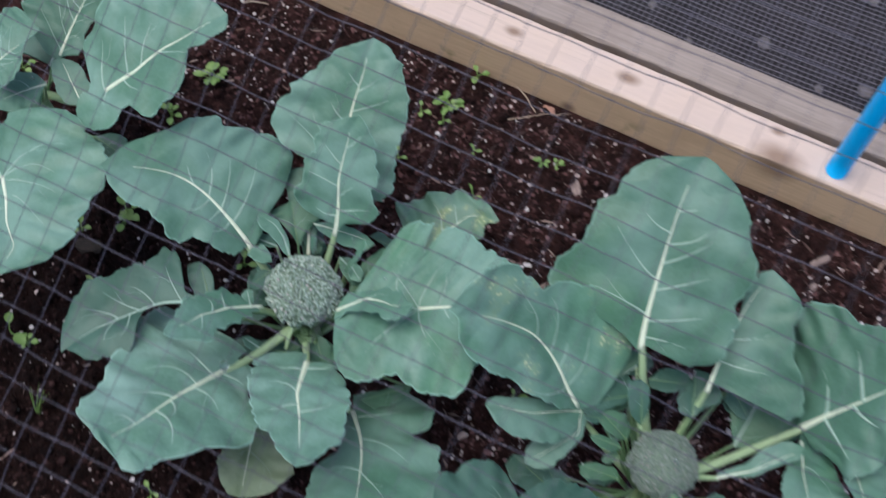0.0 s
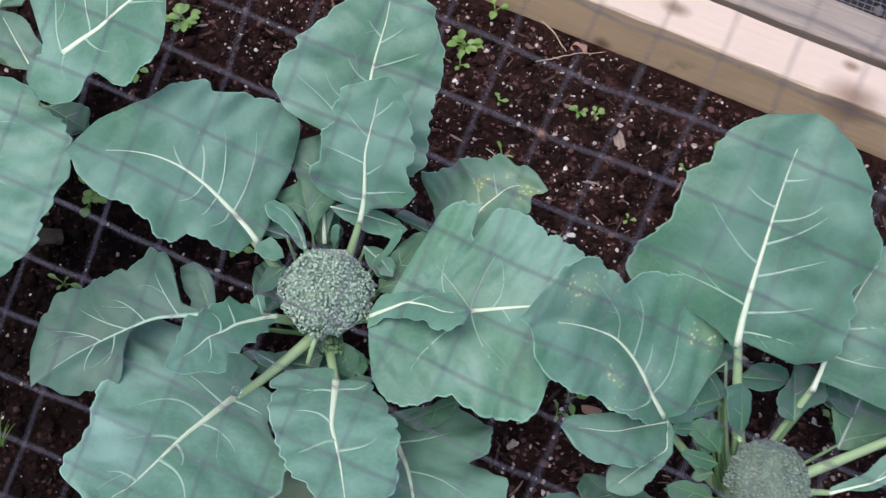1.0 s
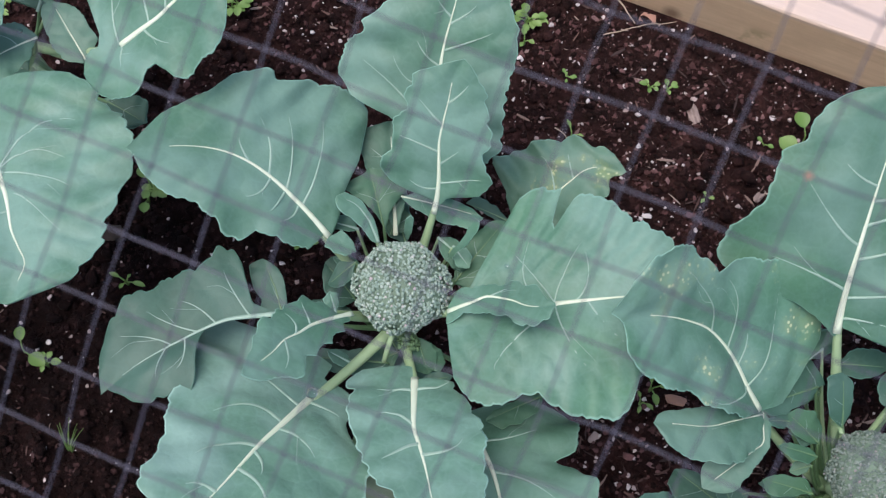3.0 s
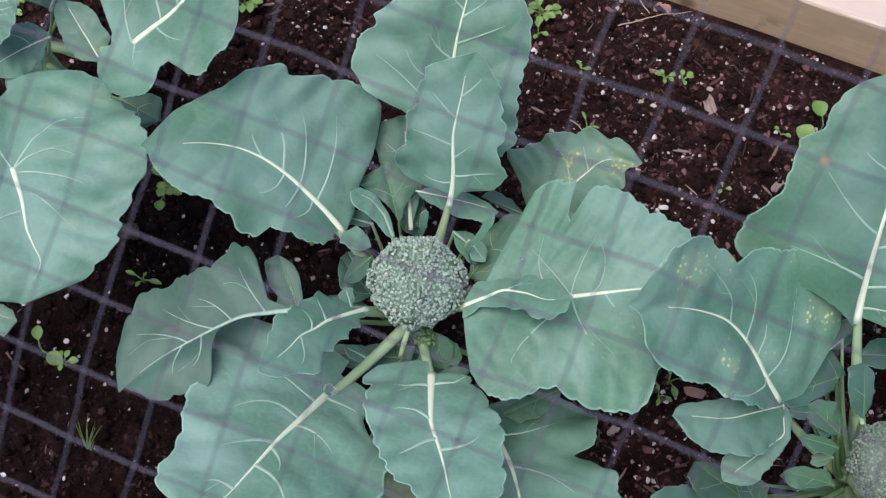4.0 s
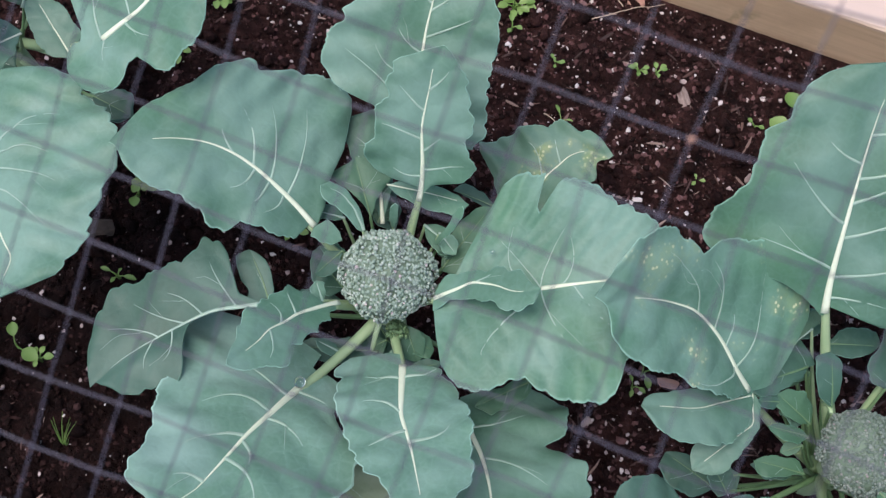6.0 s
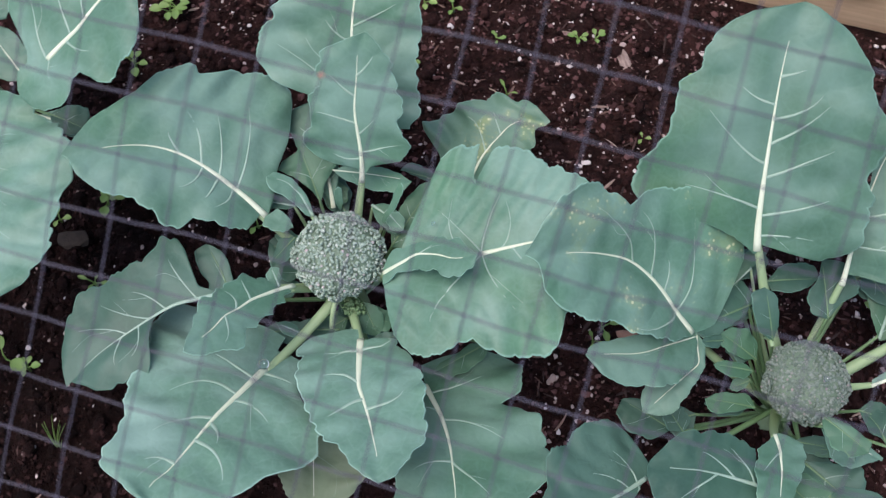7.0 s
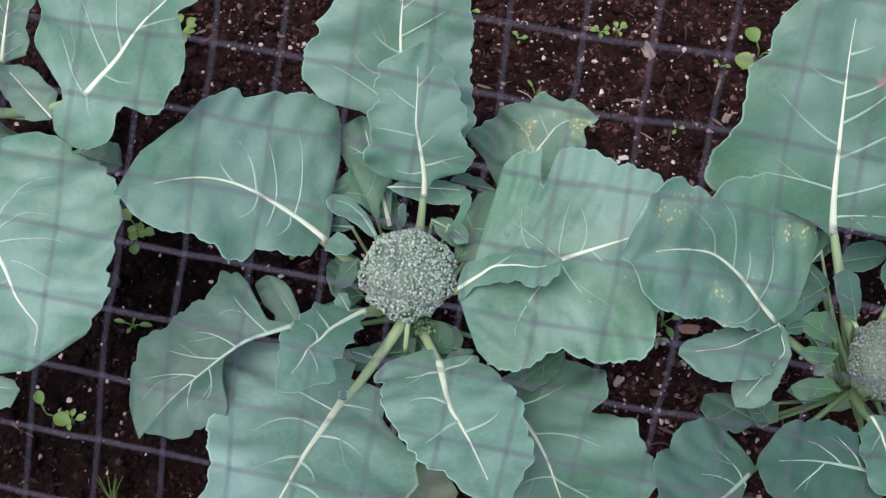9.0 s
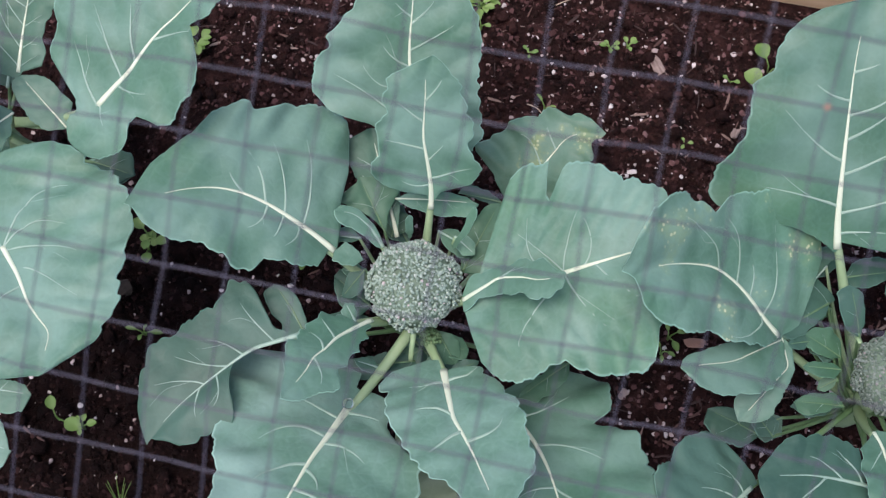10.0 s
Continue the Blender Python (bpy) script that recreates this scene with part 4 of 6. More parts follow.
leaf(two, (0.1326, 0.6018, 0.0392), (0.0755, 0.6127, 0.0980), (-0.0123, 0.6062, 0.1720), (-0.101, 1.071), (-5.3, -13.2, -18.4, -20.5, -18.2, -14.3, -8.7),
     (0, 0, 0, 0, 0, 0, 0, 1.8, 5, 8.3, 11.9, 15.8, 19.9, 24.3, 28.1, 31.1, 34.1, 37.2, 36.6, 35.2, 35.1, 35.9, 36.2, 34.4, 32.7, 29.9, 27, 24.2, 20.4, 14.5, 1.1, 0, 0, 0, 0, 0, 0),
     (0, 45.1, 46.6, 49.1, 52.4, 54.9, 56.8, 57.8, 58.9, 63.9, 63.9, 63.8, 61.9, 59.7, 56.3, 52.2, 46.6, 41.3, 40.3, 38.9, 35.6, 26.1, 29.7, 31.3, 32.2, 33.9, 36.6, 38.5, 37.2, 36.6, 34.9, 33.5, 32.4, 23.9, 19.6, 17.1, 0), spotted_mat, wave=0.01, cup=0.0,
     veins=((0.14, 0.16, -19, 0.26, -40), (0.24, 0.28, -10, 0.31, -12), (0.15, 0.24, 18, 0.42, 37), (0.34, 0.44, -15, 0.56, -26), (0.47, 0.62, -13, 0.83, -24)), teeth=1.0, fold=(0, 24))
leaf(two, (0.1327, 0.6024, 0.0384), (0.0765, 0.6109, 0.0960), (0.0202, 0.5798, 0.1220), (-0.004, 1.002), (1.1, 2.2, 3.3, 4.4, 4.2, 2.8, 1.4),
     (0, 3.5, 6.4, 10.2, 13.3, 16.3, 18.1, 20, 19.2, 18.1, 17.7, 17, 14.5, 12.4, 6.7, 2, 0),
     (0, 1.1, 1.9, 3.2, 5, 7.1, 8.7, 9.2, 9.6, 10.1, 8.5, 7.1, 6, 5.1, 3.6, 0.6, 0), mid_mat, stalk=0, rib=0.2,
     veins=((0.19, 0.43, -1, 0.62, 2),), teeth=1.0)
leaf(two, (0.1327, 0.6023, 0.0376), (0.0771, 0.6126, 0.0940), (0.0569, 0.5643, 0.0920), (-0.009, 0.999), (4.5, 9.1, 8, 6.4, 4.8, 3.2, 1.6),
     (0, 1.8, 4.4, 5.1, 4.5, 3.6, 4.1, 5.6, 6.8, 7.9, 8.8, 9.6, 10.3, 7.1, 4.7, 1, 0),
     (0, 1.1, 2, 3.6, 5.9, 8.8, 12.1, 14.4, 13.7, 12.9, 11.6, 9.8, 8.3, 6.2, 3.1, 1.1, 0), mid_mat, stalk=0, rib=0.2,
     veins=(), teeth=1.0)
leaf(two, (0.1350, 0.6059, 0.0570), (0.0977, 0.6565, 0.1200), (0.0885, 0.7579, 0.2000), (-0.013, 1.014), (2.4, 3.7, 4.5, 5.1, 5.5, 5.4, 4.1),
     (0, 1.5, 2.2, 3.3, 4.8, 6.8, 9.1, 12.1, 17.6, 23.7, 33.7, 45.3, 54.6, 62.5, 65, 65.6, 64.6, 62, 57, 51.7, 50.6, 50.6, 49.8, 49.8, 50.5, 39.7, 40.7, 41, 39, 37.7, 36.7, 33.8, 31.1, 27.8, 23.9, 0, 0),
     (0, 0, 0, 0, 0.5, 1.5, 32.3, 37, 42.3, 47.8, 52.2, 52.9, 53.6, 54.3, 55.1, 55.9, 55.7, 49.3, 53, 56.1, 57.7, 58.6, 57.7, 55.7, 48.6, 46.5, 43.9, 41.8, 38.5, 33.5, 28.3, 23.3, 19.2, 13.2, 9.3, 7, 0), mid_mat, stalk=0.0034,
     veins=((0.18, 0.26, 18, 0.33, 40), (0.37, 0.45, 13, 0.63, 33), (0.61, 0.65, 10, 0.71, 19), (0.55, 0.63, -14, 0.71, -22), (0.45, 0.56, -14, 0.68, -26), (0.31, 0.42, -17, 0.52, -32), (0.15, 0.26, -22, 0.32, -34), (0.06, 0.1, -10, 0.14, -29), (0.72, 0.75, -6, 0.78, -11)), teeth=1.0, lean=(-0.25, -0.25))
leaf(two, (0.1432, 0.6047, 0.0360), (0.2137, 0.6627, 0.0900), (0.2585, 0.6927, 0.1600), (-0.021, 1.000), (0.1, 0.2, -0.1, -0.3, -0.2, -0.1, -0.1),
     (0, 2, 2.6, 3.6, 4.9, 6.6, 8.7, 15.1, 22.7, 53.7, 60.8, 65.3, 68.3, 71.6, 71.8, 71.8, 71.8, 69.2, 66.7, 63.7, 59.4, 46.5, 44.1, 41.8, 39.5, 37.5, 35.2, 32.3, 29.9, 28.1, 26.7, 22.5, 0),
     (0, 0, 0.5, 3.3, 7.4, 12.9, 16.2, 18.4, 20.9, 25.6, 33.8, 42.5, 42.9, 43.2, 43.6, 43.9, 41.8, 39.1, 36.6, 34, 31.1, 28.2, 25.4, 22.8, 20.5, 16.3, 12.1, 8.5, 5.5, 3.1, 1.4, 0.3, 0), mid_mat, stalk=0.0030, rib=1.5,
     veins=((0.22, 0.32, 11, 0.37, 27), (0.46, 0.54, -13, 0.61, -20), (0.21, 0.28, -18, 0.32, -32), (0.54, 0.62, 14, 0.66, 30)), teeth=1.0)
leaf(two, (0.1396, 0.6069, 0.0400), (0.1486, 0.6558, 0.1000), (0.1574, 0.7313, 0.1500), (0.067, 1.006), (1.3, 2.7, 3.7, 4.2, 4.2, 3.7, 1.8),
     (0, 1.3, 1.2, 1.1, 0.9, 0.7, 0.4, 0.1, 0, 0, 0, 0, 0, 0, 0, 0, 0.2, 0.9, 1.6, 2.3, 2.9, 3.6, 4.1, 4.4, 4.8, 5.1, 5.4, 5.1, 3.4, 2, 1.1, 0.5, 0),
     (0, 0, 2.1, 6.4, 54.4, 55.5, 57, 58.6, 60.5, 59.2, 57.7, 56.2, 54.5, 52, 47.9, 43.6, 39.3, 36.7, 34.7, 32.8, 30.9, 30.7, 30.5, 30.3, 27.5, 24.7, 21.3, 16.8, 11.5, 5.5, 2.3, 0.4, 0), mid_mat,
     veins=((0.42, 0.51, -14, 0.61, -23), (0.25, 0.28, -15, 0.33, -31)), teeth=1.0)
leaf(two, (0.1428, 0.6053, 0.0240), (0.1830, 0.6457, 0.0600), (0.1951, 0.7317, 0.0750), (-0.01, 1.00), 0,
     (0, 0, 4, 9, 14, 17, 19, 19, 19, 15, 7, 2, 0), (0, 3, 14, 24, 30, 37, 33, 28, 19, 11, 5, 1, 0), young_mat, veins=2, rib=0.5)
leaf(two, (0.1342, 0.5968, 0.0400), (0.0636, 0.5293, 0.1000), (0.0186, 0.4912, 0.1250), (-0.079, 1.037), (0.9, 1.7, 2.2, 2.2, 2.3, 2, 1),
     (0, 0, 0, 0, 0, 0, 0, 0.7, 1.7, 2.7, 3.8, 5, 6.3, 6.6, 6.7, 6.7, 6.8, 6.9, 7.4, 9.7, 10.2, 10.1, 10.1, 10, 10, 9.9, 7.9, 5.8, 4, 2.6, 1.5, 0.9, 0),
     (0, 16.4, 18.9, 23.1, 26.9, 29.6, 32.8, 33.9, 35.1, 36.3, 37.5, 38.2, 38.8, 39.5, 39.3, 37.7, 34, 31.8, 33.9, 33.6, 32.7, 30.8, 28.3, 21.9, 17, 14.8, 12.9, 8.9, 5.5, 2.8, 0.9, 0, 0), shaded_mat,
     veins=((0.11, 0.12, -10, 0.2, -20), (0.2, 0.32, -9, 0.46, -15), (0.11, 0.14, 7, 0.16, 12)), teeth=1.0)
leaf(two, (0.1374, 0.5951, 0.0420), (0.1261, 0.5343, 0.1050), (0.0622, 0.5302, 0.1250), (-0.112, 1.029), (-2.5, -3.1, -3.4, -3.5, -3.3, -2.2, -1.1),
     (0, 3.4, 3.9, 4.6, 5.6, 6.9, 8.5, 10.3, 12.4, 14.5, 16.1, 17.9, 19.7, 21.6, 23.6, 25.6, 27.1, 27.1, 27, 27, 26.9, 26.9, 25.6, 22.9, 20.5, 18.3, 16.3, 13.7, 10.7, 8.3, 6.6, 5.5, 0),
     (0, 0, 0, 0, 0.8, 2.3, 2, 1.6, 1.2, 0.7, 1.5, 16.8, 18, 19.3, 20, 20.8, 20.9, 20.2, 19.6, 18.9, 18.5, 18.1, 17.8, 17.5, 14.4, 11.4, 8.9, 6.9, 5.2, 3.9, 2.7, 0, 0), shaded_mat,
     veins=((0.33, 0.49, -6, 0.63, -9), (0.48, 0.65, 9, 0.77, 15), (0.16, 0.28, -9, 0.4, -14)), teeth=1.0)
leaf(two, (0.1362, 0.5955, 0.0400), (0.1239, 0.5665, 0.1000), (0.1266, 0.5257, 0.1200), (-0.021, 1.082), (1.1, 1.9, 1.9, 2, 1.6, 1, 0.5),
     (0, 7.6, 9.1, 11.7, 12.2, 11.9, 10.6, 9.3, 8, 6.8, 5.2, 2.9, 1.2, 0.2, 0),
     (0, 0, 1.4, 4, 7.4, 10.8, 11.5, 12.2, 12.3, 11.8, 11.4, 10, 8.8, 8, 0), mid_mat,
     veins=((0.26, 0.42, -5, 0.57, -9),), teeth=1.0)
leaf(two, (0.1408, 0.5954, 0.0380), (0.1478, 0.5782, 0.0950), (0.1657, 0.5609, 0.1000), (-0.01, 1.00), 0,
     (0, 0, 1, 2, 2, 3, 3, 3, 4, 3, 2, 0, 0), (0, 0, 1, 2, 3, 5, 6, 8, 8, 7, 5, 1, 0), shaded_mat, veins=2, rib=0.5)
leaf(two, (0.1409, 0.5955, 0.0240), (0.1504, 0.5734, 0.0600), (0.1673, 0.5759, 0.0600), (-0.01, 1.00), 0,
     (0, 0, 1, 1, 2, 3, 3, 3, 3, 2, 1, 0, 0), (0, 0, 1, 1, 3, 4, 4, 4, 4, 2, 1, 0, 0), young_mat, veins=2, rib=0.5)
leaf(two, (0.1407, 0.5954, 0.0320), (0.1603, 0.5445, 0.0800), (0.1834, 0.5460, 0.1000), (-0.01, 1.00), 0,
     (0, 0, 2, 4, 6, 6, 5, 5, 4, 3, 1, 0, 0), (0, 0, 2, 4, 7, 9, 9, 9, 7, 5, 2, 1, 0), shaded_mat, veins=2, rib=0.5)
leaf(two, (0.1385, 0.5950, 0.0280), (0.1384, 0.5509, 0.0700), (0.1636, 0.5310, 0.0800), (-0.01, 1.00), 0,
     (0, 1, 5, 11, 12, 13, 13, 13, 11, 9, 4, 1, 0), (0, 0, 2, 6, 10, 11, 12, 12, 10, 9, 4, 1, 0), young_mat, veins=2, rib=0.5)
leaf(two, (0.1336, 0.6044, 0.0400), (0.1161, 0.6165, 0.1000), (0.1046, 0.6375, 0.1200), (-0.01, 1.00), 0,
     (0, 0, 2, 4, 7, 8, 8, 9, 9, 8, 8, 7, 0), (0, 0, 1, 2, 4, 4, 5, 5, 5, 4, 2, 0, 0), shaded_mat, veins=2, rib=0.5)
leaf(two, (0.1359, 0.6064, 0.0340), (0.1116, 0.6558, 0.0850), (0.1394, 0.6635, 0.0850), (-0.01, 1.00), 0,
     (0, 0, 2, 4, 7, 8, 9, 9, 9, 8, 8, 4, 0), (0, 2, 6, 6, 7, 8, 7, 6, 5, 3, 1, 0, 0), shaded_mat, veins=2, rib=0.5)
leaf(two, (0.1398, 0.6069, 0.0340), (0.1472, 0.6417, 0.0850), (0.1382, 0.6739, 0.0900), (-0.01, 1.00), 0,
     (0, 2, 7, 9, 10, 10, 8, 4, 2, 1, 0, 0, 0), (0, 0, 2, 4, 8, 17, 18, 17, 15, 14, 9, 2, 0), shaded_mat, veins=2, rib=0.5)
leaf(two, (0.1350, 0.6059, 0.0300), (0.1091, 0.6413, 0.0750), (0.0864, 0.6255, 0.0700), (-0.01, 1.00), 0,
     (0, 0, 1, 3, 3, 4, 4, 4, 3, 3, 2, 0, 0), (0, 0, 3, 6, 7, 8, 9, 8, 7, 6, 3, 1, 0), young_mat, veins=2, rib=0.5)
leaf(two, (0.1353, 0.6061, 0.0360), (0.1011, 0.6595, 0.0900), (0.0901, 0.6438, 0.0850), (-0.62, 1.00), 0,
     (0, 0, 0, 0, 0, 0, 0, 0, 1, 1, 1, 0, 0), (0, 0, 5, 7, 8, 10, 8, 6, 4, 2, 1, 0, 0), half_shaded_mat, veins=2, rib=0.7)
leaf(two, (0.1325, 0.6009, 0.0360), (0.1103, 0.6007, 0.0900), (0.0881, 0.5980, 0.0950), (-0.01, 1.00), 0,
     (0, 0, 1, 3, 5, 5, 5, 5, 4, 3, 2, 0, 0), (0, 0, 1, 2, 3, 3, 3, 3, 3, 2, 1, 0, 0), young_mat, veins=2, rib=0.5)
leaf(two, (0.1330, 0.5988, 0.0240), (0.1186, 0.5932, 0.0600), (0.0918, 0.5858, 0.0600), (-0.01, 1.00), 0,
     (0, 0, 1, 3, 6, 8, 8, 8, 8, 5, 2, 1, 0), (0, 0, 0, 1, 1, 2, 3, 4, 4, 3, 1, 0, 0), shaded_mat, veins=2, rib=0.5)
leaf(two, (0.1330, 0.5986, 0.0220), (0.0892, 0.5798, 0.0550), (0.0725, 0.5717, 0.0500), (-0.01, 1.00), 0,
     (0, 0, 2, 5, 10, 9, 9, 9, 9, 6, 3, 1, 0), (0, 0, 1, 2, 4, 6, 6, 7, 6, 4, 2, 0, 0), shaded_mat, veins=2, rib=0.5)
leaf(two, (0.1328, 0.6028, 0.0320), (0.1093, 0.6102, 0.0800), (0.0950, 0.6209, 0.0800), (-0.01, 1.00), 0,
     (0, 1, 5, 6, 6, 6, 6, 7, 5, 3, 1, 0, 0), (0, 0, 1, 3, 5, 6, 7, 7, 7, 6, 5, 1, 0), shaded_mat, veins=2, rib=0.5)
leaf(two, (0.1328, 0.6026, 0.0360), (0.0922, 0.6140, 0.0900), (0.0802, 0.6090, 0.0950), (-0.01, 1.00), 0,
     (0, 0, 1, 1, 3, 4, 4, 4, 3, 3, 1, 0, 0), (0, 0, 4, 6, 6, 5, 5, 5, 3, 2, 1, 0, 0), shaded_mat, veins=2, rib=0.5)
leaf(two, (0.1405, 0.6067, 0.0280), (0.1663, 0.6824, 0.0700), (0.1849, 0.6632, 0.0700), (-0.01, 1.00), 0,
     (0, 0, 1, 1, 2, 3, 4, 4, 4, 3, 1, 0, 0), (0, 0, 1, 3, 6, 9, 8, 8, 7, 5, 3, 1, 0), shaded_mat, veins=2, rib=0.5)
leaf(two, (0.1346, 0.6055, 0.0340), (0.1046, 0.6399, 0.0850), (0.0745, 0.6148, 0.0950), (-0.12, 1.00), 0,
     (0, 0, 0, 1, 4, 5, 6, 7, 8, 7, 6, 3, 0), (0, 12, 17, 21, 19, 17, 15, 13, 11, 10, 4, 1, 0), shaded_mat, veins=2, rib=0.5, teeth=1.5)
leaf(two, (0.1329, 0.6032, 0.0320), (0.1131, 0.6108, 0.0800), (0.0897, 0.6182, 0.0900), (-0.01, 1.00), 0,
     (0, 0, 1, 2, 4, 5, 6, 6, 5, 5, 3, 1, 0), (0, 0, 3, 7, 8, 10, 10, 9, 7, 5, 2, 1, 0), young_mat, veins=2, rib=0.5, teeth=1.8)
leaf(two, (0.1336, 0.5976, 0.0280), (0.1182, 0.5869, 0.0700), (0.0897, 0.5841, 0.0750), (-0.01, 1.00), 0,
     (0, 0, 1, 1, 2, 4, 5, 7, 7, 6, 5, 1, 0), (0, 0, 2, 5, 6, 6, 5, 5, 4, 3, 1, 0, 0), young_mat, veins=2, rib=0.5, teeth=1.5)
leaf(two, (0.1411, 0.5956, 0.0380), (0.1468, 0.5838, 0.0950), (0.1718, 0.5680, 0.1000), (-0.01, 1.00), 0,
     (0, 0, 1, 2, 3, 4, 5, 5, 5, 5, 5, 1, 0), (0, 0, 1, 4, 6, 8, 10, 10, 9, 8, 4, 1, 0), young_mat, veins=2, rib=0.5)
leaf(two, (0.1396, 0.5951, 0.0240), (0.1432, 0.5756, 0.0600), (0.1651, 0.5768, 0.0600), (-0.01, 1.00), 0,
     (0, 0, 1, 2, 3, 4, 5, 5, 5, 3, 2, 0, 0), (0, 0, 1, 2, 4, 5, 5, 5, 5, 3, 1, 0, 0), shaded_mat, veins=2, rib=0.5)
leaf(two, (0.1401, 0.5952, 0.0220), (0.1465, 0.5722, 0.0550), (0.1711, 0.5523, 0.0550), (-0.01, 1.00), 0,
     (0, 0, 2, 5, 9, 9, 9, 9, 9, 8, 6, 2, 0), (0, 0, 2, 6, 10, 11, 12, 12, 12, 11, 9, 7, 0), shaded_mat, veins=2, rib=0.5)
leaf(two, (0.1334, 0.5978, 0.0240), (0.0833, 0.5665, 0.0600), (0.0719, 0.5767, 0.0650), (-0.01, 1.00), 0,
     (0, 0, 1, 2, 4, 6, 6, 6, 6, 5, 3, 1, 0), (0, 0, 2, 5, 7, 7, 7, 7, 7, 4, 2, 0, 0), shaded_mat, veins=2, rib=0.5)
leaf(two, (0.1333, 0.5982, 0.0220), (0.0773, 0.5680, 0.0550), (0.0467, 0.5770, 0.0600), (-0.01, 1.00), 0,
     (0, 0, 3, 7, 12, 12, 12, 13, 12, 10, 9, 9, 0), (0, 0, 4, 8, 7, 7, 7, 6, 5, 4, 2, 1, 0), shaded_mat, veins=2, rib=0.5)
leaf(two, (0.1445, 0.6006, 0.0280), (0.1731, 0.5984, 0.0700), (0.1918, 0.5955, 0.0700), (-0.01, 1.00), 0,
     (0, 0, 2, 4, 7, 7, 8, 8, 6, 3, 2, 0, 0), (0, 0, 1, 3, 5, 7, 6, 6, 6, 4, 2, 1, 0), shaded_mat, veins=2, rib=0.5)
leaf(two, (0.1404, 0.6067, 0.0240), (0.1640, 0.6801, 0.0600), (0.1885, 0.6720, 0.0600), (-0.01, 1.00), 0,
     (0, 0, 2, 5, 8, 8, 8, 8, 8, 5, 2, 1, 0), (0, 0, 2, 4, 7, 9, 9, 9, 9, 7, 3, 1, 0), shaded_mat, veins=2, rib=0.5)
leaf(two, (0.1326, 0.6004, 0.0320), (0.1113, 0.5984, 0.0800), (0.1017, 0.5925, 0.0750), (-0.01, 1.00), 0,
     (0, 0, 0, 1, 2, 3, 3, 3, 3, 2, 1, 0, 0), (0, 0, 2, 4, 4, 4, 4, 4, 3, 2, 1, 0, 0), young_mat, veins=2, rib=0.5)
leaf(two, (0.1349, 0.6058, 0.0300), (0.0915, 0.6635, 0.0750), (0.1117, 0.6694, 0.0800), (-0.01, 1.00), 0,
     (0, 0, 2, 5, 8, 9, 9, 9, 8, 7, 5, 2, 0), (0, 0, 3, 6, 8, 8, 8, 7, 5, 4, 2, 1, 0), shaded_mat, veins=2, rib=0.5)
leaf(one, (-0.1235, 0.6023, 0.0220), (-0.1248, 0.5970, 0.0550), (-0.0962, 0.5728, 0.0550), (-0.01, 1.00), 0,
     (0, 0, 2, 4, 7, 10, 12, 13, 14, 13, 6, 1, 0), (0, 0, 2, 5, 9, 11, 12, 14, 11, 7, 3, 1, 0), shaded_mat, veins=2, rib=0.5)
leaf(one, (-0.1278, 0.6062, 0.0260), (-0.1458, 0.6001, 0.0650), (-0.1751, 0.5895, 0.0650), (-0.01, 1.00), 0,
     (0, 0, 1, 3, 6, 9, 9, 9, 8, 6, 3, 1, 0), (0, 0, 1, 3, 5, 7, 8, 7, 7, 5, 2, 1, 0), shaded_mat, veins=2, rib=0.5)
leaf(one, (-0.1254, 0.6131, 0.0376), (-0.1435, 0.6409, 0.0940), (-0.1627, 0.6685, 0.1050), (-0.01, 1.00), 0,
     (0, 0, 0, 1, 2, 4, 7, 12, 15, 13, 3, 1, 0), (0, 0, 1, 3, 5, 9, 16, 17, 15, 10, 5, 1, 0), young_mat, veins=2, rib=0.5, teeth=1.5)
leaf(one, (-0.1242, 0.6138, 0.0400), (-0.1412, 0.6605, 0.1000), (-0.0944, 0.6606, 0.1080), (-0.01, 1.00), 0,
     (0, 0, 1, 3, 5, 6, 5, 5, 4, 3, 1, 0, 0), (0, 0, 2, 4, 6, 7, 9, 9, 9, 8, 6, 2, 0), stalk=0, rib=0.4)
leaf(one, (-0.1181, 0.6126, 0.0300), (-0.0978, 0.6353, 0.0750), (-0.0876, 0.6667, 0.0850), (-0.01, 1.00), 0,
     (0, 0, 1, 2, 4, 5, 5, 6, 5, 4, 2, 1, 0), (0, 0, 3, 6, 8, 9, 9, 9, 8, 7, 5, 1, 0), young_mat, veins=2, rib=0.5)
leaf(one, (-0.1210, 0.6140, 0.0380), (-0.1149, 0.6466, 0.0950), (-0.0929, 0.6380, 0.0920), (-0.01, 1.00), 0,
     (0, 0, 1, 3, 5, 6, 5, 5, 5, 4, 4, 3, 0), (0, 0, 1, 3, 5, 6, 7, 7, 7, 6, 5, 1, 0), half_shaded_mat)
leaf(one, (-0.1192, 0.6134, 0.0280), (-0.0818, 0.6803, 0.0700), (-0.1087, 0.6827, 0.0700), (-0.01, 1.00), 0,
     (0, 0, 1, 2, 3, 2, 2, 1, 1, 0, 0, 0, 0), (0, 0, 1, 2, 3, 5, 5, 6, 6, 6, 4, 1, 0), shaded_mat, veins=2, rib=0.5)
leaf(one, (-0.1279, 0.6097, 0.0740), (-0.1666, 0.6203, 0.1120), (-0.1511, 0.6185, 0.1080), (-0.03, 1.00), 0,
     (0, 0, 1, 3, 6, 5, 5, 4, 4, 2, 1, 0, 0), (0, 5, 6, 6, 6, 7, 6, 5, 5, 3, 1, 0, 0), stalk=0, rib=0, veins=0)
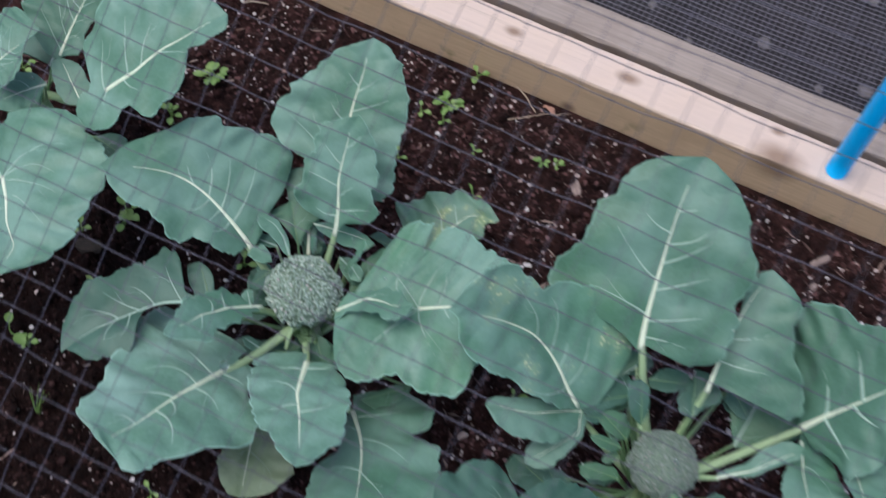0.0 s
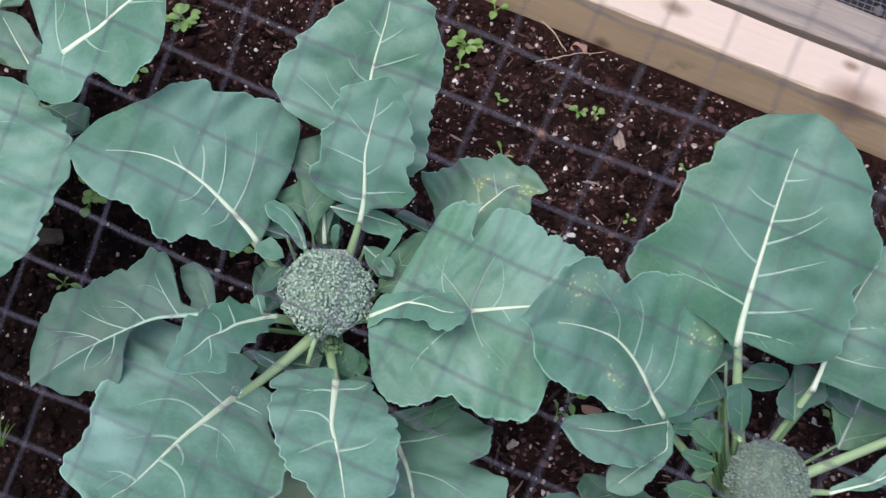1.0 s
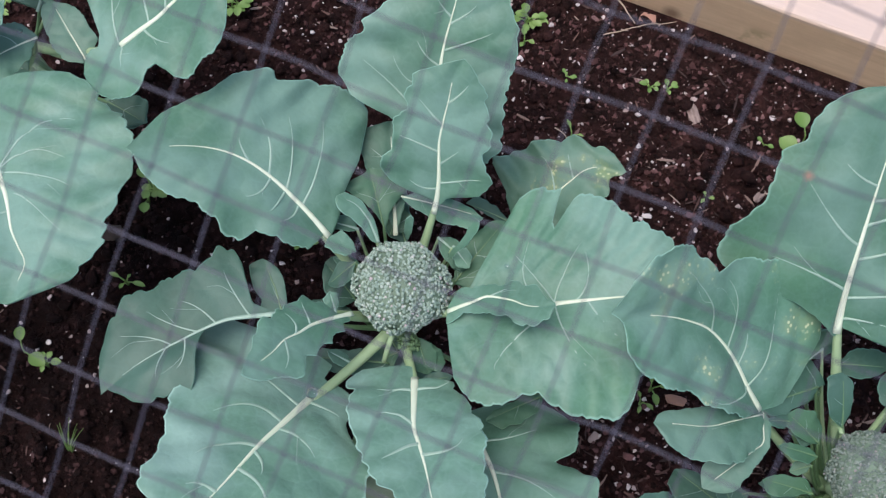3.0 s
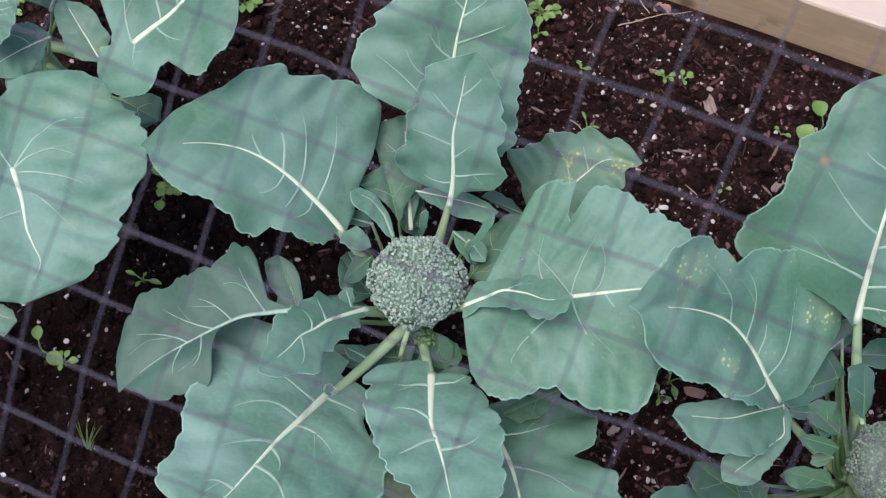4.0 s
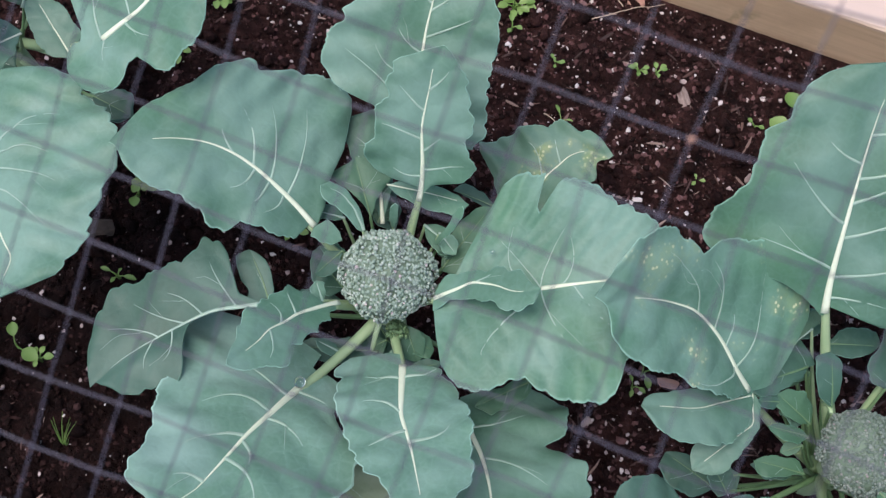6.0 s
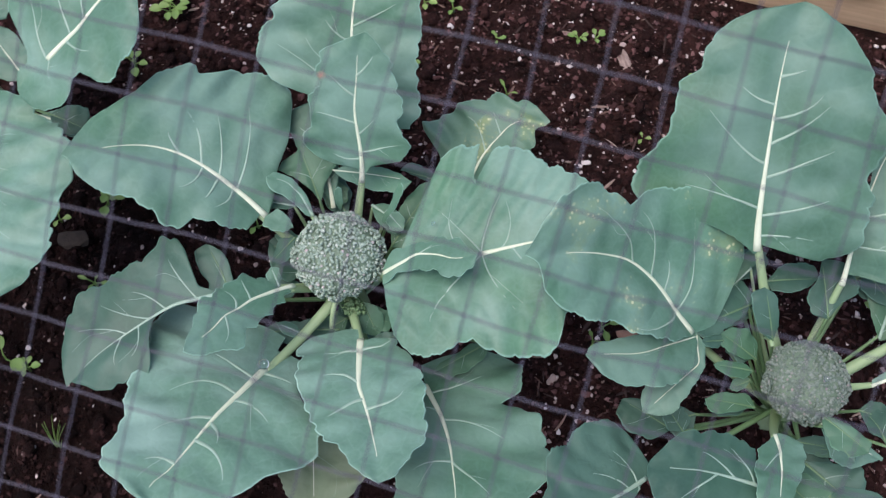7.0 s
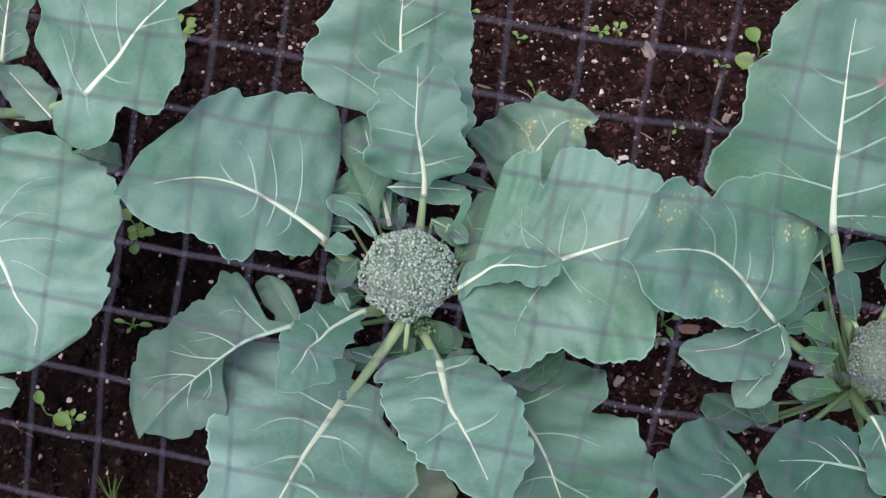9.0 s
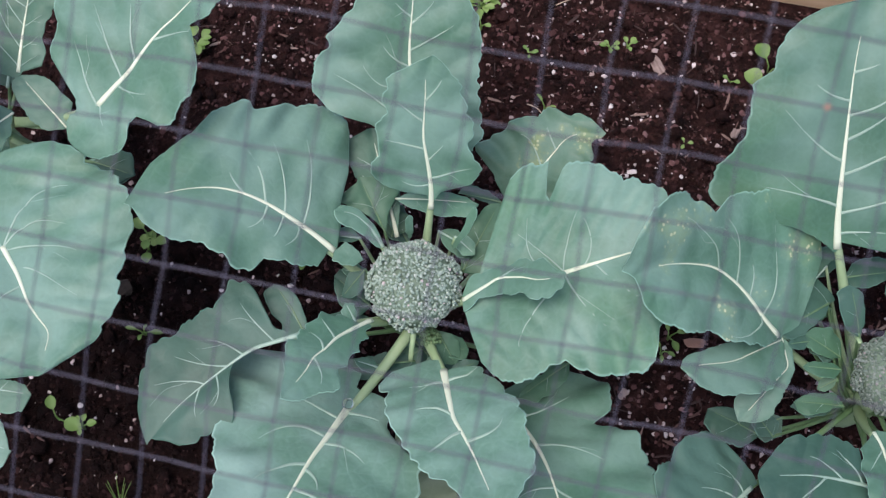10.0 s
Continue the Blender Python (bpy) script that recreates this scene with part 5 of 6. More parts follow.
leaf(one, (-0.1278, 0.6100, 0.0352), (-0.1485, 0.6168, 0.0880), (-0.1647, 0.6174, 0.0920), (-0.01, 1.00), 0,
     (0, 0, 1, 2, 3, 3, 3, 4, 3, 2, 1, 0, 0), (0, 0, 1, 3, 4, 4, 5, 5, 4, 3, 1, 0, 0), half_shaded_mat)
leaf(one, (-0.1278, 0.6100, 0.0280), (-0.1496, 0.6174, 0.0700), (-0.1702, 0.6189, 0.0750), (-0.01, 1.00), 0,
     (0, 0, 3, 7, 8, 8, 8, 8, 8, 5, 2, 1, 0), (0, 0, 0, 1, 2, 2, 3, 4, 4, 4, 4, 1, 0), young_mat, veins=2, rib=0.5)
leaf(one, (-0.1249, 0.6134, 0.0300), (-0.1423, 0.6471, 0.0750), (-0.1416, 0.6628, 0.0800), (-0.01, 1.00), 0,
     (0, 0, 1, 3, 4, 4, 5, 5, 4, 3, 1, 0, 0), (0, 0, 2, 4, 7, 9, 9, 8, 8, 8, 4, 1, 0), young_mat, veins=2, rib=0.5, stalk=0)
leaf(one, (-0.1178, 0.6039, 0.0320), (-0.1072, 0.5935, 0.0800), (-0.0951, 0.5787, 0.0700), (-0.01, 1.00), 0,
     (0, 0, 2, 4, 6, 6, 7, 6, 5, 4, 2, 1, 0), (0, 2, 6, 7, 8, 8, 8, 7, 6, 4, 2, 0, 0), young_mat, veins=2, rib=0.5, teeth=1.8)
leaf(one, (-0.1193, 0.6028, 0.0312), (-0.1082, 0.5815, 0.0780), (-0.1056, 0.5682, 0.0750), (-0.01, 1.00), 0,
     (0, 0, 1, 2, 3, 4, 4, 3, 3, 2, 1, 0, 0), (0, 0, 1, 2, 3, 4, 4, 4, 5, 3, 2, 0, 0), half_shaded_mat)
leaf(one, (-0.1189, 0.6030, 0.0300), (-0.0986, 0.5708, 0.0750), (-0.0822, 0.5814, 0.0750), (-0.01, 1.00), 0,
     (0, 0, 1, 2, 3, 4, 4, 4, 3, 2, 1, 0, 0), (0, 0, 1, 2, 3, 3, 3, 3, 3, 2, 1, 0, 0), shaded_mat, veins=2, rib=0.5)
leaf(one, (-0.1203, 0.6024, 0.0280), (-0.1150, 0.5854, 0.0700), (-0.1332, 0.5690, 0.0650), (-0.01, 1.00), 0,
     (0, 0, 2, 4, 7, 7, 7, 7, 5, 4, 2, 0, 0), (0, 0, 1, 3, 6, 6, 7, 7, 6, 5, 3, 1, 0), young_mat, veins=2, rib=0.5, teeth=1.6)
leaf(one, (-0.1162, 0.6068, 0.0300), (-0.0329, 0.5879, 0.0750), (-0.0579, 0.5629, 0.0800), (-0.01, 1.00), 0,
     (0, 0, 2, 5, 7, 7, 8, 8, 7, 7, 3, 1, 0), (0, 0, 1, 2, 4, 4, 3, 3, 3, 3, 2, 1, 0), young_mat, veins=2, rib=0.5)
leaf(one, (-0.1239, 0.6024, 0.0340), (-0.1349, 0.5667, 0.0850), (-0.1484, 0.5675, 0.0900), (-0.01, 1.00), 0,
     (0, 0, 1, 2, 4, 4, 4, 4, 3, 2, 1, 0, 0), (0, 0, 1, 1, 3, 3, 3, 3, 3, 2, 1, 0, 0), half_shaded_mat)
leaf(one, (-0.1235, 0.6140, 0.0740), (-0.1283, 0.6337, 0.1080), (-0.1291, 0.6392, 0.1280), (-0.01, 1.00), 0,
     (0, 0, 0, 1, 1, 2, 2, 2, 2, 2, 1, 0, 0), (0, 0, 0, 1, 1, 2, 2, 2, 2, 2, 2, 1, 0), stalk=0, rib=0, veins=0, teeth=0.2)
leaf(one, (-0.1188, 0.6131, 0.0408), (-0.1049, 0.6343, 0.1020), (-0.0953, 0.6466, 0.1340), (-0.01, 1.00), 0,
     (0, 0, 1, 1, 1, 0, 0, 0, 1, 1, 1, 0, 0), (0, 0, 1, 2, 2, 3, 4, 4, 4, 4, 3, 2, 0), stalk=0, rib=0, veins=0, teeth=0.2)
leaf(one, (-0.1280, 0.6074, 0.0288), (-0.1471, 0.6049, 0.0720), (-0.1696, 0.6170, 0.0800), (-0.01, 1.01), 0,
     (0, 2, 8, 10, 11, 11, 11, 9, 7, 5, 2, 0, 0), (0, 0, 1, 2, 4, 5, 6, 6, 7, 6, 6, 5, 0), shaded_mat, veins=2, rib=0.5, teeth=1.4)
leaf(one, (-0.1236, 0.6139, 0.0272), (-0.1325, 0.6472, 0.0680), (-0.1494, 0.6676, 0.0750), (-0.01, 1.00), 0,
     (0, 0, 2, 4, 7, 8, 8, 9, 7, 6, 3, 1, 0), (0, 0, 1, 3, 5, 8, 8, 8, 8, 6, 5, 2, 0), shaded_mat, veins=2, rib=0.5, teeth=1.4)
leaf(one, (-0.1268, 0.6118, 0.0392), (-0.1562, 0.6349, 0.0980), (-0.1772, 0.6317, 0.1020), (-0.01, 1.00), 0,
     (0, 0, 1, 2, 3, 3, 3, 4, 3, 2, 1, 0, 0), (0, 0, 1, 3, 5, 6, 5, 5, 4, 3, 1, 0, 0), half_shaded_mat)
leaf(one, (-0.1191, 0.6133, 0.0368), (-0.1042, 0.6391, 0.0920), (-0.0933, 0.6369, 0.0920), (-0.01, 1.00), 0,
     (0, 0, 1, 3, 5, 5, 4, 4, 4, 3, 1, 0, 0), (0, 0, 1, 3, 5, 5, 5, 5, 5, 4, 2, 0, 0), shaded_mat, veins=2, rib=0.5)
leaf(two, (0.1445, 0.6040, 0.0700), (0.1731, 0.6076, 0.0880), (0.2189, 0.6459, 0.1000), (0.017, 0.992), (-1, -2, -3, -2.7, -2, -1.4, -0.7),
     (0, 2.7, 3.1, 3.6, 4.3, 5.1, 6.3, 9.1, 10.2, 9.7, 9.3, 7, 3.9, 2, 0),
     (0, 0, 0, 0, 1.4, 3.4, 3.6, 3.3, 3.3, 3.4, 4.2, 5.2, 3.3, 0, 0), mid_mat, stalk=0.0024,
     veins=((0.41, 0.58, 3, 0.73, 4),), rib=0.7, teeth=0.7)
leaf(two, (0.1445, 0.6040, 0.0700), (0.2338, 0.6688, 0.0850), (0.2610, 0.6126, 0.1200), (-0.172, 1.108), (2.2, 4.4, 5.7, 4.5, 3.4, 2.3, 1.1),
     (0, 33, 33, 33, 32.9, 32.8, 32.1, 29.6, 27.1, 24.6, 21.6, 18, 14.8, 12.2, 7.3, 0, 0),
     (0, 0, 0, 3, 6.2, 7.6, 8.7, 9.4, 9.4, 8.4, 7.4, 6.4, 5.3, 4.3, 3.6, 3.2, 0), mid_mat, stalk=0,
     veins=((0.15, 0.22, 10, 0.43, 15),), rib=0.7, teeth=0.7)
leaf(two, (0.1445, 0.6040, 0.0700), (0.2191, 0.6573, 0.0850), (0.2334, 0.6059, 0.1000), (-0.094, 1.179), (-0.8, -1.5, -2.3, -2.5, -1.9, -1.3, -0.6),
     (0, 3.5, 12.2, 14.1, 15.5, 17.3, 19.3, 21.3, 23.5, 25.1, 26.7, 24.3, 19.6, 15.7, 4.5, 0, 0),
     (0, 0, 0.4, 1.6, 3.2, 5.1, 7.3, 9.9, 12.8, 15.6, 16, 16.2, 16.3, 14.6, 9.4, 6.2, 0), mid_mat, stalk=0,
     veins=((0.37, 0.51, 10, 0.75, 15),), rib=0.7, teeth=0.7)
leaf(two, (0.1425, 0.5960, 0.0500), (0.1891, 0.5802, 0.0750), (0.1770, 0.5982, 0.0700), (-0.085, 1.138), (-0.3, -0.6, -0.9, -1.2, -1, -0.7, -0.3),
     (0, 0.2, 0.3, 0.4, 0.5, 0.7, 1.5, 5, 6, 5.2, 4.5, 3.4, 2.3, 1.4, 0, 0, 0), (0, 0.3, 1.9, 4.5, 6.8, 7.9, 9.1, 10.4, 11.3, 11.2, 11, 10.9, 10, 9, 8.3, 7.9, 0), shaded_mat, stalk=0.0016,
     veins=((0.34, 0.53, -4, 0.65, -8),), rib=0.7)
leaf(two, (0.1425, 0.5960, 0.0500), (0.1483, 0.5626, 0.0700), (0.1760, 0.5441, 0.0750), (-0.068, 1.033), (0, 0, 0, 0, 0, 0, 0),
     (0, 0.4, 1.1, 2.2, 3.8, 5.7, 8, 10.5, 14.2, 17.9, 17.1, 15, 13.1, 8.2, 4.3, 2, 0), (0, 0.4, 2, 4.6, 8.1, 12, 12.9, 13.9, 15, 13.8, 12.2, 10.8, 9.1, 4.7, 1.5, 0, 0), shaded_mat, stalk=0.0016,
     veins=((0.37, 0.48, 6, 0.61, 11), (0.39, 0.54, -6, 0.7, -8)), rib=0.7)
leaf(two, (0.1425, 0.5960, 0.0500), (0.1490, 0.5807, 0.0900), (0.1825, 0.5697, 0.0850), (-0.010, 1.031), (-0.2, -0.5, -0.7, -0.7, -0.5, -0.4, -0.2),
     (0, 0.8, 1, 1.4, 1.9, 2.4, 3.2, 4.1, 4.7, 4.1, 3.5, 3, 2.5, 2.2, 1.9, 1.8, 0), (0, 0, 0.6, 2.3, 4.5, 7.2, 9.8, 12.2, 13, 12.1, 10.9, 7.5, 4.5, 1.9, 0, 0, 0), mid_mat, stalk=0.0016,
     veins=((0.44, 0.63, -2, 0.75, -3),), rib=0.7)
leaf(three, (-0.4010, 0.6980, 0.0400), (-0.3777, 0.6976, 0.1000), (-0.3795, 0.7703, 0.1150), (0.016, 1.022), (0.4, 0.9, 1, 0.8, 0.6, 0.4, 0.2),
     (0, 26.6, 29.9, 34.3, 35.3, 36.5, 37.9, 37.9, 37.5, 37, 35.8, 34.8, 31.2, 19.5, 10.8, 5.5, 0), (0, 0.1, 2.3, 5.7, 9.1, 10.4, 11.9, 13.5, 14.2, 14.8, 14.5, 14.1, 13, 6, 0.7, 0, 0), shaded_mat, stalk=0.0013,
     veins=((0.31, 0.37, 19, 0.4, 29), (0.39, 0.54, -5, 0.63, -7)), rib=0.8)
leaf(three, (-0.4010, 0.6980, 0.0400), (-0.3615, 0.6748, 0.1150), (-0.3771, 0.6418, 0.1250), (-0.022, 1.082), (-0, -0.1, -0.1, -0.2, -0.1, -0.1, -0),
     (0, 0, 0, 1.8, 4.2, 7.2, 10.5, 12.4, 13.7, 15, 16.2, 15.2, 11.9, 9.2, 7.2, 5.9, 0), (0, 3.6, 10, 13.6, 14.7, 16, 17.5, 17.7, 17.6, 16.7, 14.2, 11.9, 9.9, 8.3, 3, 0, 0), half_shaded_mat, stalk=0.0013,
     veins=((0.32, 0.44, -11, 0.64, -11),), rib=0.8)
leaf(three, (-0.3995, 0.6976, 0.0360), (-0.3196, 0.6625, 0.0900), (-0.2945, 0.6582, 0.0880), (-0.01, 1.00), 0,
     (0, 0, 2, 5, 8, 10, 11, 11, 11, 8, 4, 1, 0), (0, 0, 2, 4, 6, 7, 8, 8, 7, 4, 2, 1, 0), shaded_mat, veins=2, rib=0.5)
leaf(three, (-0.4020, 0.6948, 0.0520), (-0.3346, 0.5890, 0.1350), (-0.2951, 0.5238, 0.1400), (-0.712, 1.004), (2, 3.9, 4.8, 5.7, 8.3, 10.9, 6.3),
     (0, 24.8, 28.1, 33.4, 40.5, 43.6, 47.3, 50.4, 53.4, 53, 58.4, 63.3, 65.1, 67, 69.5, 68.3, 65.6, 61.8, 58.1, 55.8, 52.1, 44.1, 41.1, 38, 34.8, 31.6, 29.6, 29.2, 28.8, 19.3, 11.6, 6.9, 0),
     (0, 0, 0, 0, 0, 1.9, 4.9, 8.5, 12.5, 16.9, 21.3, 23.4, 25.5, 27.8, 30.1, 32.5, 34.8, 36.3, 37.5, 38.6, 39.6, 40.6, 39.6, 37.6, 35.9, 34.2, 32.2, 24.5, 18.1, 10.8, 2.5, 0, 0),
     veins=((0.01, -0.27, 23, -0.26, 41), (0.01, -0.06, 18, 0.03, 34), (0.03, 0.14, 19, 0.26, 32), (0.22, 0.29, 9, 0.6, 23), (0.35, 0.44, -15, 0.56, -24), (0.01, -0.21, -8, -0.35, -13)), teeth=1.0)
leaf(three, (-0.3993, 0.6981, 0.0520), (-0.2968, 0.6643, 0.1600), (-0.2356, 0.7328, 0.2000), (-0.249, 0.981), (-0.7, -1.5, 0.1, 0.9, -0.1, -0.1, -0),
     (0, 0, 1.3, 3.5, 5.3, 6.7, 7.5, 6.2, 11.4, 39.7, 45.3, 49.4, 49.1, 59.8, 62.7, 65.7, 68.7, 70, 64.6, 59.3, 54.2, 49.3, 44.6, 40.2, 36.2, 28.9, 22.5, 17, 12.4, 7.8, 2.6, 0, 0),
     (0, 5.9, 9.2, 14.8, 18.8, 22.4, 24.7, 27.5, 29.6, 29.8, 28, 22.6, 22.2, 35, 37.4, 38.1, 37.5, 40, 36.9, 31.2, 20.6, 9.7, 12.3, 14.8, 14.1, 13.4, 12.8, 12.3, 11.9, 10.6, 6.1, 2.7, 0),
     veins=((0.19, 0.28, 20, 0.35, 38), (0.3, 0.42, 13, 0.5, 21), (-0.01, 0.06, 17, 0.14, 33), (0.15, 0.19, -11, 0.25, -19), (0.01, -0.02, -7, -0.04, -13), (0.45, 0.54, -7, 0.64, -14)), teeth=1.0)
leaf(three, (-0.3990, 0.6997, 0.0520), (-0.3641, 0.6979, 0.1200), (-0.3588, 0.7495, 0.1500), (-0.06, 1.09), 0,
     (0, 11, 18, 28, 35, 40, 39, 37, 28, 21, 0, 0, 0), (0, 0, 3, 14, 16, 12, 13, 15, 17, 19, 16, 13, 0), half_shaded_mat)
leaf(three, (-0.3990, 0.6999, 0.0520), (-0.3312, 0.6723, 0.1100), (-0.3634, 0.6974, 0.1180), (-0.004, 1.000), (0, 0, 0, 0.1, 0, 0, 0),
     (0, 1.7, 3.4, 6.2, 8.6, 10.2, 11.6, 11.5, 11.3, 11.2, 10.5, 9.8, 9.2, 7.5, 6, 5.1, 0),
     (0, 0, 1.1, 3.8, 7.4, 11.2, 11.2, 11.1, 11.1, 10.6, 9.4, 8.2, 6.3, 3.6, 1.6, 0.4, 0), half_shaded_mat, rib=0.4,
     veins=((0.38, 0.54, -1, 0.66, 1),), teeth=1.0)
leaf(three, (-0.3996, 0.6973, 0.0320), (-0.3324, 0.6638, 0.0800), (-0.2969, 0.6625, 0.0800), (-0.01, 1.00), 0,
     (0, 0, 1, 3, 5, 8, 9, 9, 10, 9, 4, 1, 0), (0, 0, 1, 2, 3, 5, 6, 7, 9, 7, 3, 1, 0))
leaf(three, (-0.4057, 0.6940, 0.0280), (-0.4081, 0.6751, 0.0700), (-0.3804, 0.6736, 0.0700), (-0.01, 1.00), 0,
     (0, 7, 22, 22, 21, 21, 21, 20, 14, 8, 4, 1, 0), (0, 0, 2, 5, 8, 12, 16, 20, 24, 22, 17, 4, 0), half_shaded_mat)
leaf(three, (-0.4034, 0.6942, 0.0240), (-0.3581, 0.5295, 0.0600), (-0.3281, 0.5295, 0.0600), (-0.01, 1.00), 0,
     (0, 0, 1, 2, 4, 6, 6, 6, 5, 5, 2, 1, 0), (0, 0, 2, 4, 7, 10, 13, 12, 11, 10, 10, 4, 0), half_shaded_mat)
leaf(three, (-0.4035, 0.6942, 0.0200), (-0.3545, 0.5013, 0.0500), (-0.3354, 0.4991, 0.0500), (-0.01, 1.06), 0,
     (0, 1, 6, 14, 14, 14, 13, 9, 6, 3, 0, 0, 0), (0, 0, 1, 2, 4, 6, 8, 10, 12, 13, 10, 8, 0))
leaf(three, (-0.4032, 0.6943, 0.0520), (-0.3892, 0.6510, 0.1400), (-0.3729, 0.6829, 0.1500), (-0.01, 1.32), 0,
     (0, 1, 3, 8, 14, 21, 25, 27, 28, 30, 26, 19, 0), (0, 7, 20, 19, 19, 18, 14, 7, 0, 0, 0, 0, 0))



def side_shoot(plant, x, y, z, r, seed):
    """A knot of unopened green buds in the axil of a leaf."""
    rg = np.random.default_rng(seed)
    h = Heap()
    for k in range(90):
        d = rg.standard_normal(3)
        d[2] = abs(d[2])
        d /= np.linalg.norm(d)
        b = r * rg.uniform(0.12, 0.24)
        h.add(BALL1[0] * b + np.array((x, y, z)) + d * r * (1, 1, 0.8) * rg.uniform(0.7, 1.0), BALL1[1])
    u = np.linspace(0, 1, 8)[:, None]
    P = np.array((x - 0.006, y + 0.012, 0.045)) * (1 - u) + np.array((x, y, z)) * u
    h.add(*tube(P, np.linspace(0.003, 0.0035, 8), 8))
    solid("side_shoot", np.concatenate(h.v), h.f, slender_mat, plant, "small knot of unopened green buds")


side_shoot(one, -0.1105, 0.5885, 0.080, 0.0062, 31)
stub(one, (-0.1185, 0.5848, 0.1000), (-0.1187, 0.5724, 0.0880), 0.0016)
stub(two, (0.1143, 0.6209, 0.0900), (0.1164, 0.6133, 0.1000), 0.0015)


def droplet(p, r):
    V = BALL3[0] * (r, r, r * 0.85)
    ob = solid("water_drop", V + np.array(p) + (0, 0, 0.6 * r), BALL3[1], water_mat)
    tagged(ob, "clear round water drop resting on a leaf", "water drop", "drops on the leaves")


droplet((-0.1462, 0.5412, 0.0990), 0.0030)
droplet((-0.0734, 0.6301, 0.1280), 0.0012)
droplet((0.1421, 0.5966, 0.1160), 0.0016)
droplet((-0.3658, 0.6697, 0.1250), 0.0016)

# ---------------------------------------------------------------- weeds and litter
def weed(x, y, size, count, seed, tall=0.008, long=1.4, start=0.0, step=2.4):
    """A seedling with a few small oval leaves."""
    rg = np.random.default_rng(seed)
    z = soil_height(x, y)
    w = empty("weed_seedling", "small bright green weed seedling in the soil", "weed", "weeds in the bed")
    w.location = (x, y, z)
    for k in range(count):
        a = start + k * step + rg.uniform(-0.5, 0.5) * (1 if step == 2.4 else 0.2)
        d = np.array((math.cos(a), math.sin(a), 0))
        r = size * rg.uniform(0.7, 1.15)
        up = tall * rg.uniform(0.7, 1.2)
        V, Fc = tube([(0, 0, -0.002), tuple(d * 0.15 * r + (0, 0, up * 0.7)), tuple(d * 0.5 * r + (0, 0, up))], [0.0006, 0.0005, 0.0004], 5)
        lf = Heap()
        NS, NW = 8, 3
        rows = []
        for i in range(NS + 1):
            t = i / NS
            half = 0.5 * r / long * (math.sin(math.pi * t) ** 0.7)
            c = d * (0.5 * r + r * t) + (0, 0, up + 0.12 * r * math.sin(2.6 * t))
            sd = np.array((-d[1], d[0], 0))
            for j in range(-NW, NW + 1):
                v = j / NW
                rows.append(c + sd * half * v + (0, 0, 0.12 * r * v * v * math.sin(math.pi * t)))
        n = 2 * NW + 1
        Fl = [(i * n + j, i * n + j + 1, (i + 1) * n + j + 1, (i + 1) * n + j) for i in range(NS) for j in range(n - 1)]
        ob = solid("leaf", rows, Fl, weed_mat, w)
        solid("stalk", V, Fc, weed_mat, ob)
    return w


def grass(x, y, seed, height=0.02, count=7):
    rg = np.random.default_rng(seed)
    z = soil_height(x, y)
    g = empty("grass_tuft", "small tuft of thin green grass blades in the soil", "grass", "grass in the bed")
    g.location = (x, y, z)
    for k in range(count):
        a = rg.uniform(0.7, 2.5)
        d = np.array((math.cos(a), math.sin(a), 0))
        hgt = height * rg.uniform(0.6, 1.1)
        u = np.linspace(0, 1, 9)[:, None]
        P = d * 0.002 + d * hgt * 0.55 * u ** 1.8 + np.array((0, 0, 1)) * hgt * u
        V, Fc = tube(P, np.linspace(0.0008, 0.0002, 9), 5, 0.4)
        solid("blade", V, Fc, weed_mat, g)


def chip(x, y, long, wide, turn, mat, name, label, category, seed, lift=0.0):
    rg = np.random.default_rng(seed)
    V = BALL2[0] * (1 + 0.13 * rg.standard_normal((len(BALL2[0]), 1)))
    V[:, 1] += 0.20 * rg.uniform(-1, 1) * np.abs(V[:, 0]) + 0.08 * np.sin(5 * V[:, 0] + seed)
    V = np.sign(V) * np.abs(V) ** 0.65 * (long / 2, wide / 2, wide * 0.28)
    ob = solid(name, V, BALL2[1], mat, smooth=False)
    ob.matrix_world = pose(x, y, soil_height(x, y) + wide * 0.2 + lift, rg.uniform(-8, 8), rg.uniform(-8, 8), turn)
    tagged(ob, label, category)


def straw(a, b, r, seed):
    rg = np.random.default_rng(seed)
    u = np.linspace(0, 1, 14)
    P = [(a[0] + (b[0] - a[0]) * t, a[1] + (b[1] - a[1]) * t, 0.0065 + soil_height(a[0] + (b[0] - a[0]) * t, a[1] + (b[1] - a[1]) * t) * 0.3 + 0.002 * math.sin(4 * t)) for t in u]
    V, Fc = tube(P, np.linspace(r, r * 0.6, 14), 6)
    tagged(solid("straw", V, Fc, straw_mat), "thin dry straw lying on the soil", "straw", "straws on the soil")


weed(-0.1165, 0.8606, 0.0075, 5, 1, 0.007, 1.4)
weed(-0.1152, 0.8415, 0.006, 3, 2, 0.007, 1.4)
weed(-0.0245, 0.8381, 0.0055, 5, 3, 0.006, 1.4)
weed(-0.0128, 0.8395, 0.005, 4, 4, 0.006, 1.4)
weed(-0.0792, 0.8233, 0.004, 3, 5, 0.004, 1.4)
weed(-0.0637, 0.7840, 0.006, 2, 6, 0.008, 3)
weed(0.0328, 0.7756, 0.0035, 3, 7, 0.004, 1.4)
weed(0.0607, 0.8291, 0.004, 2, 8, 0.004, 1.4)
weed(0.0865, 0.8200, 0.014, 2, 9, 0.009, 1.05)
weed(0.0855, 0.8380, 0.0115, 2, 91, 0.01, 1.1)
weed(-0.3035, 0.6441, 0.007, 4, 10, 0.01, 1.1)
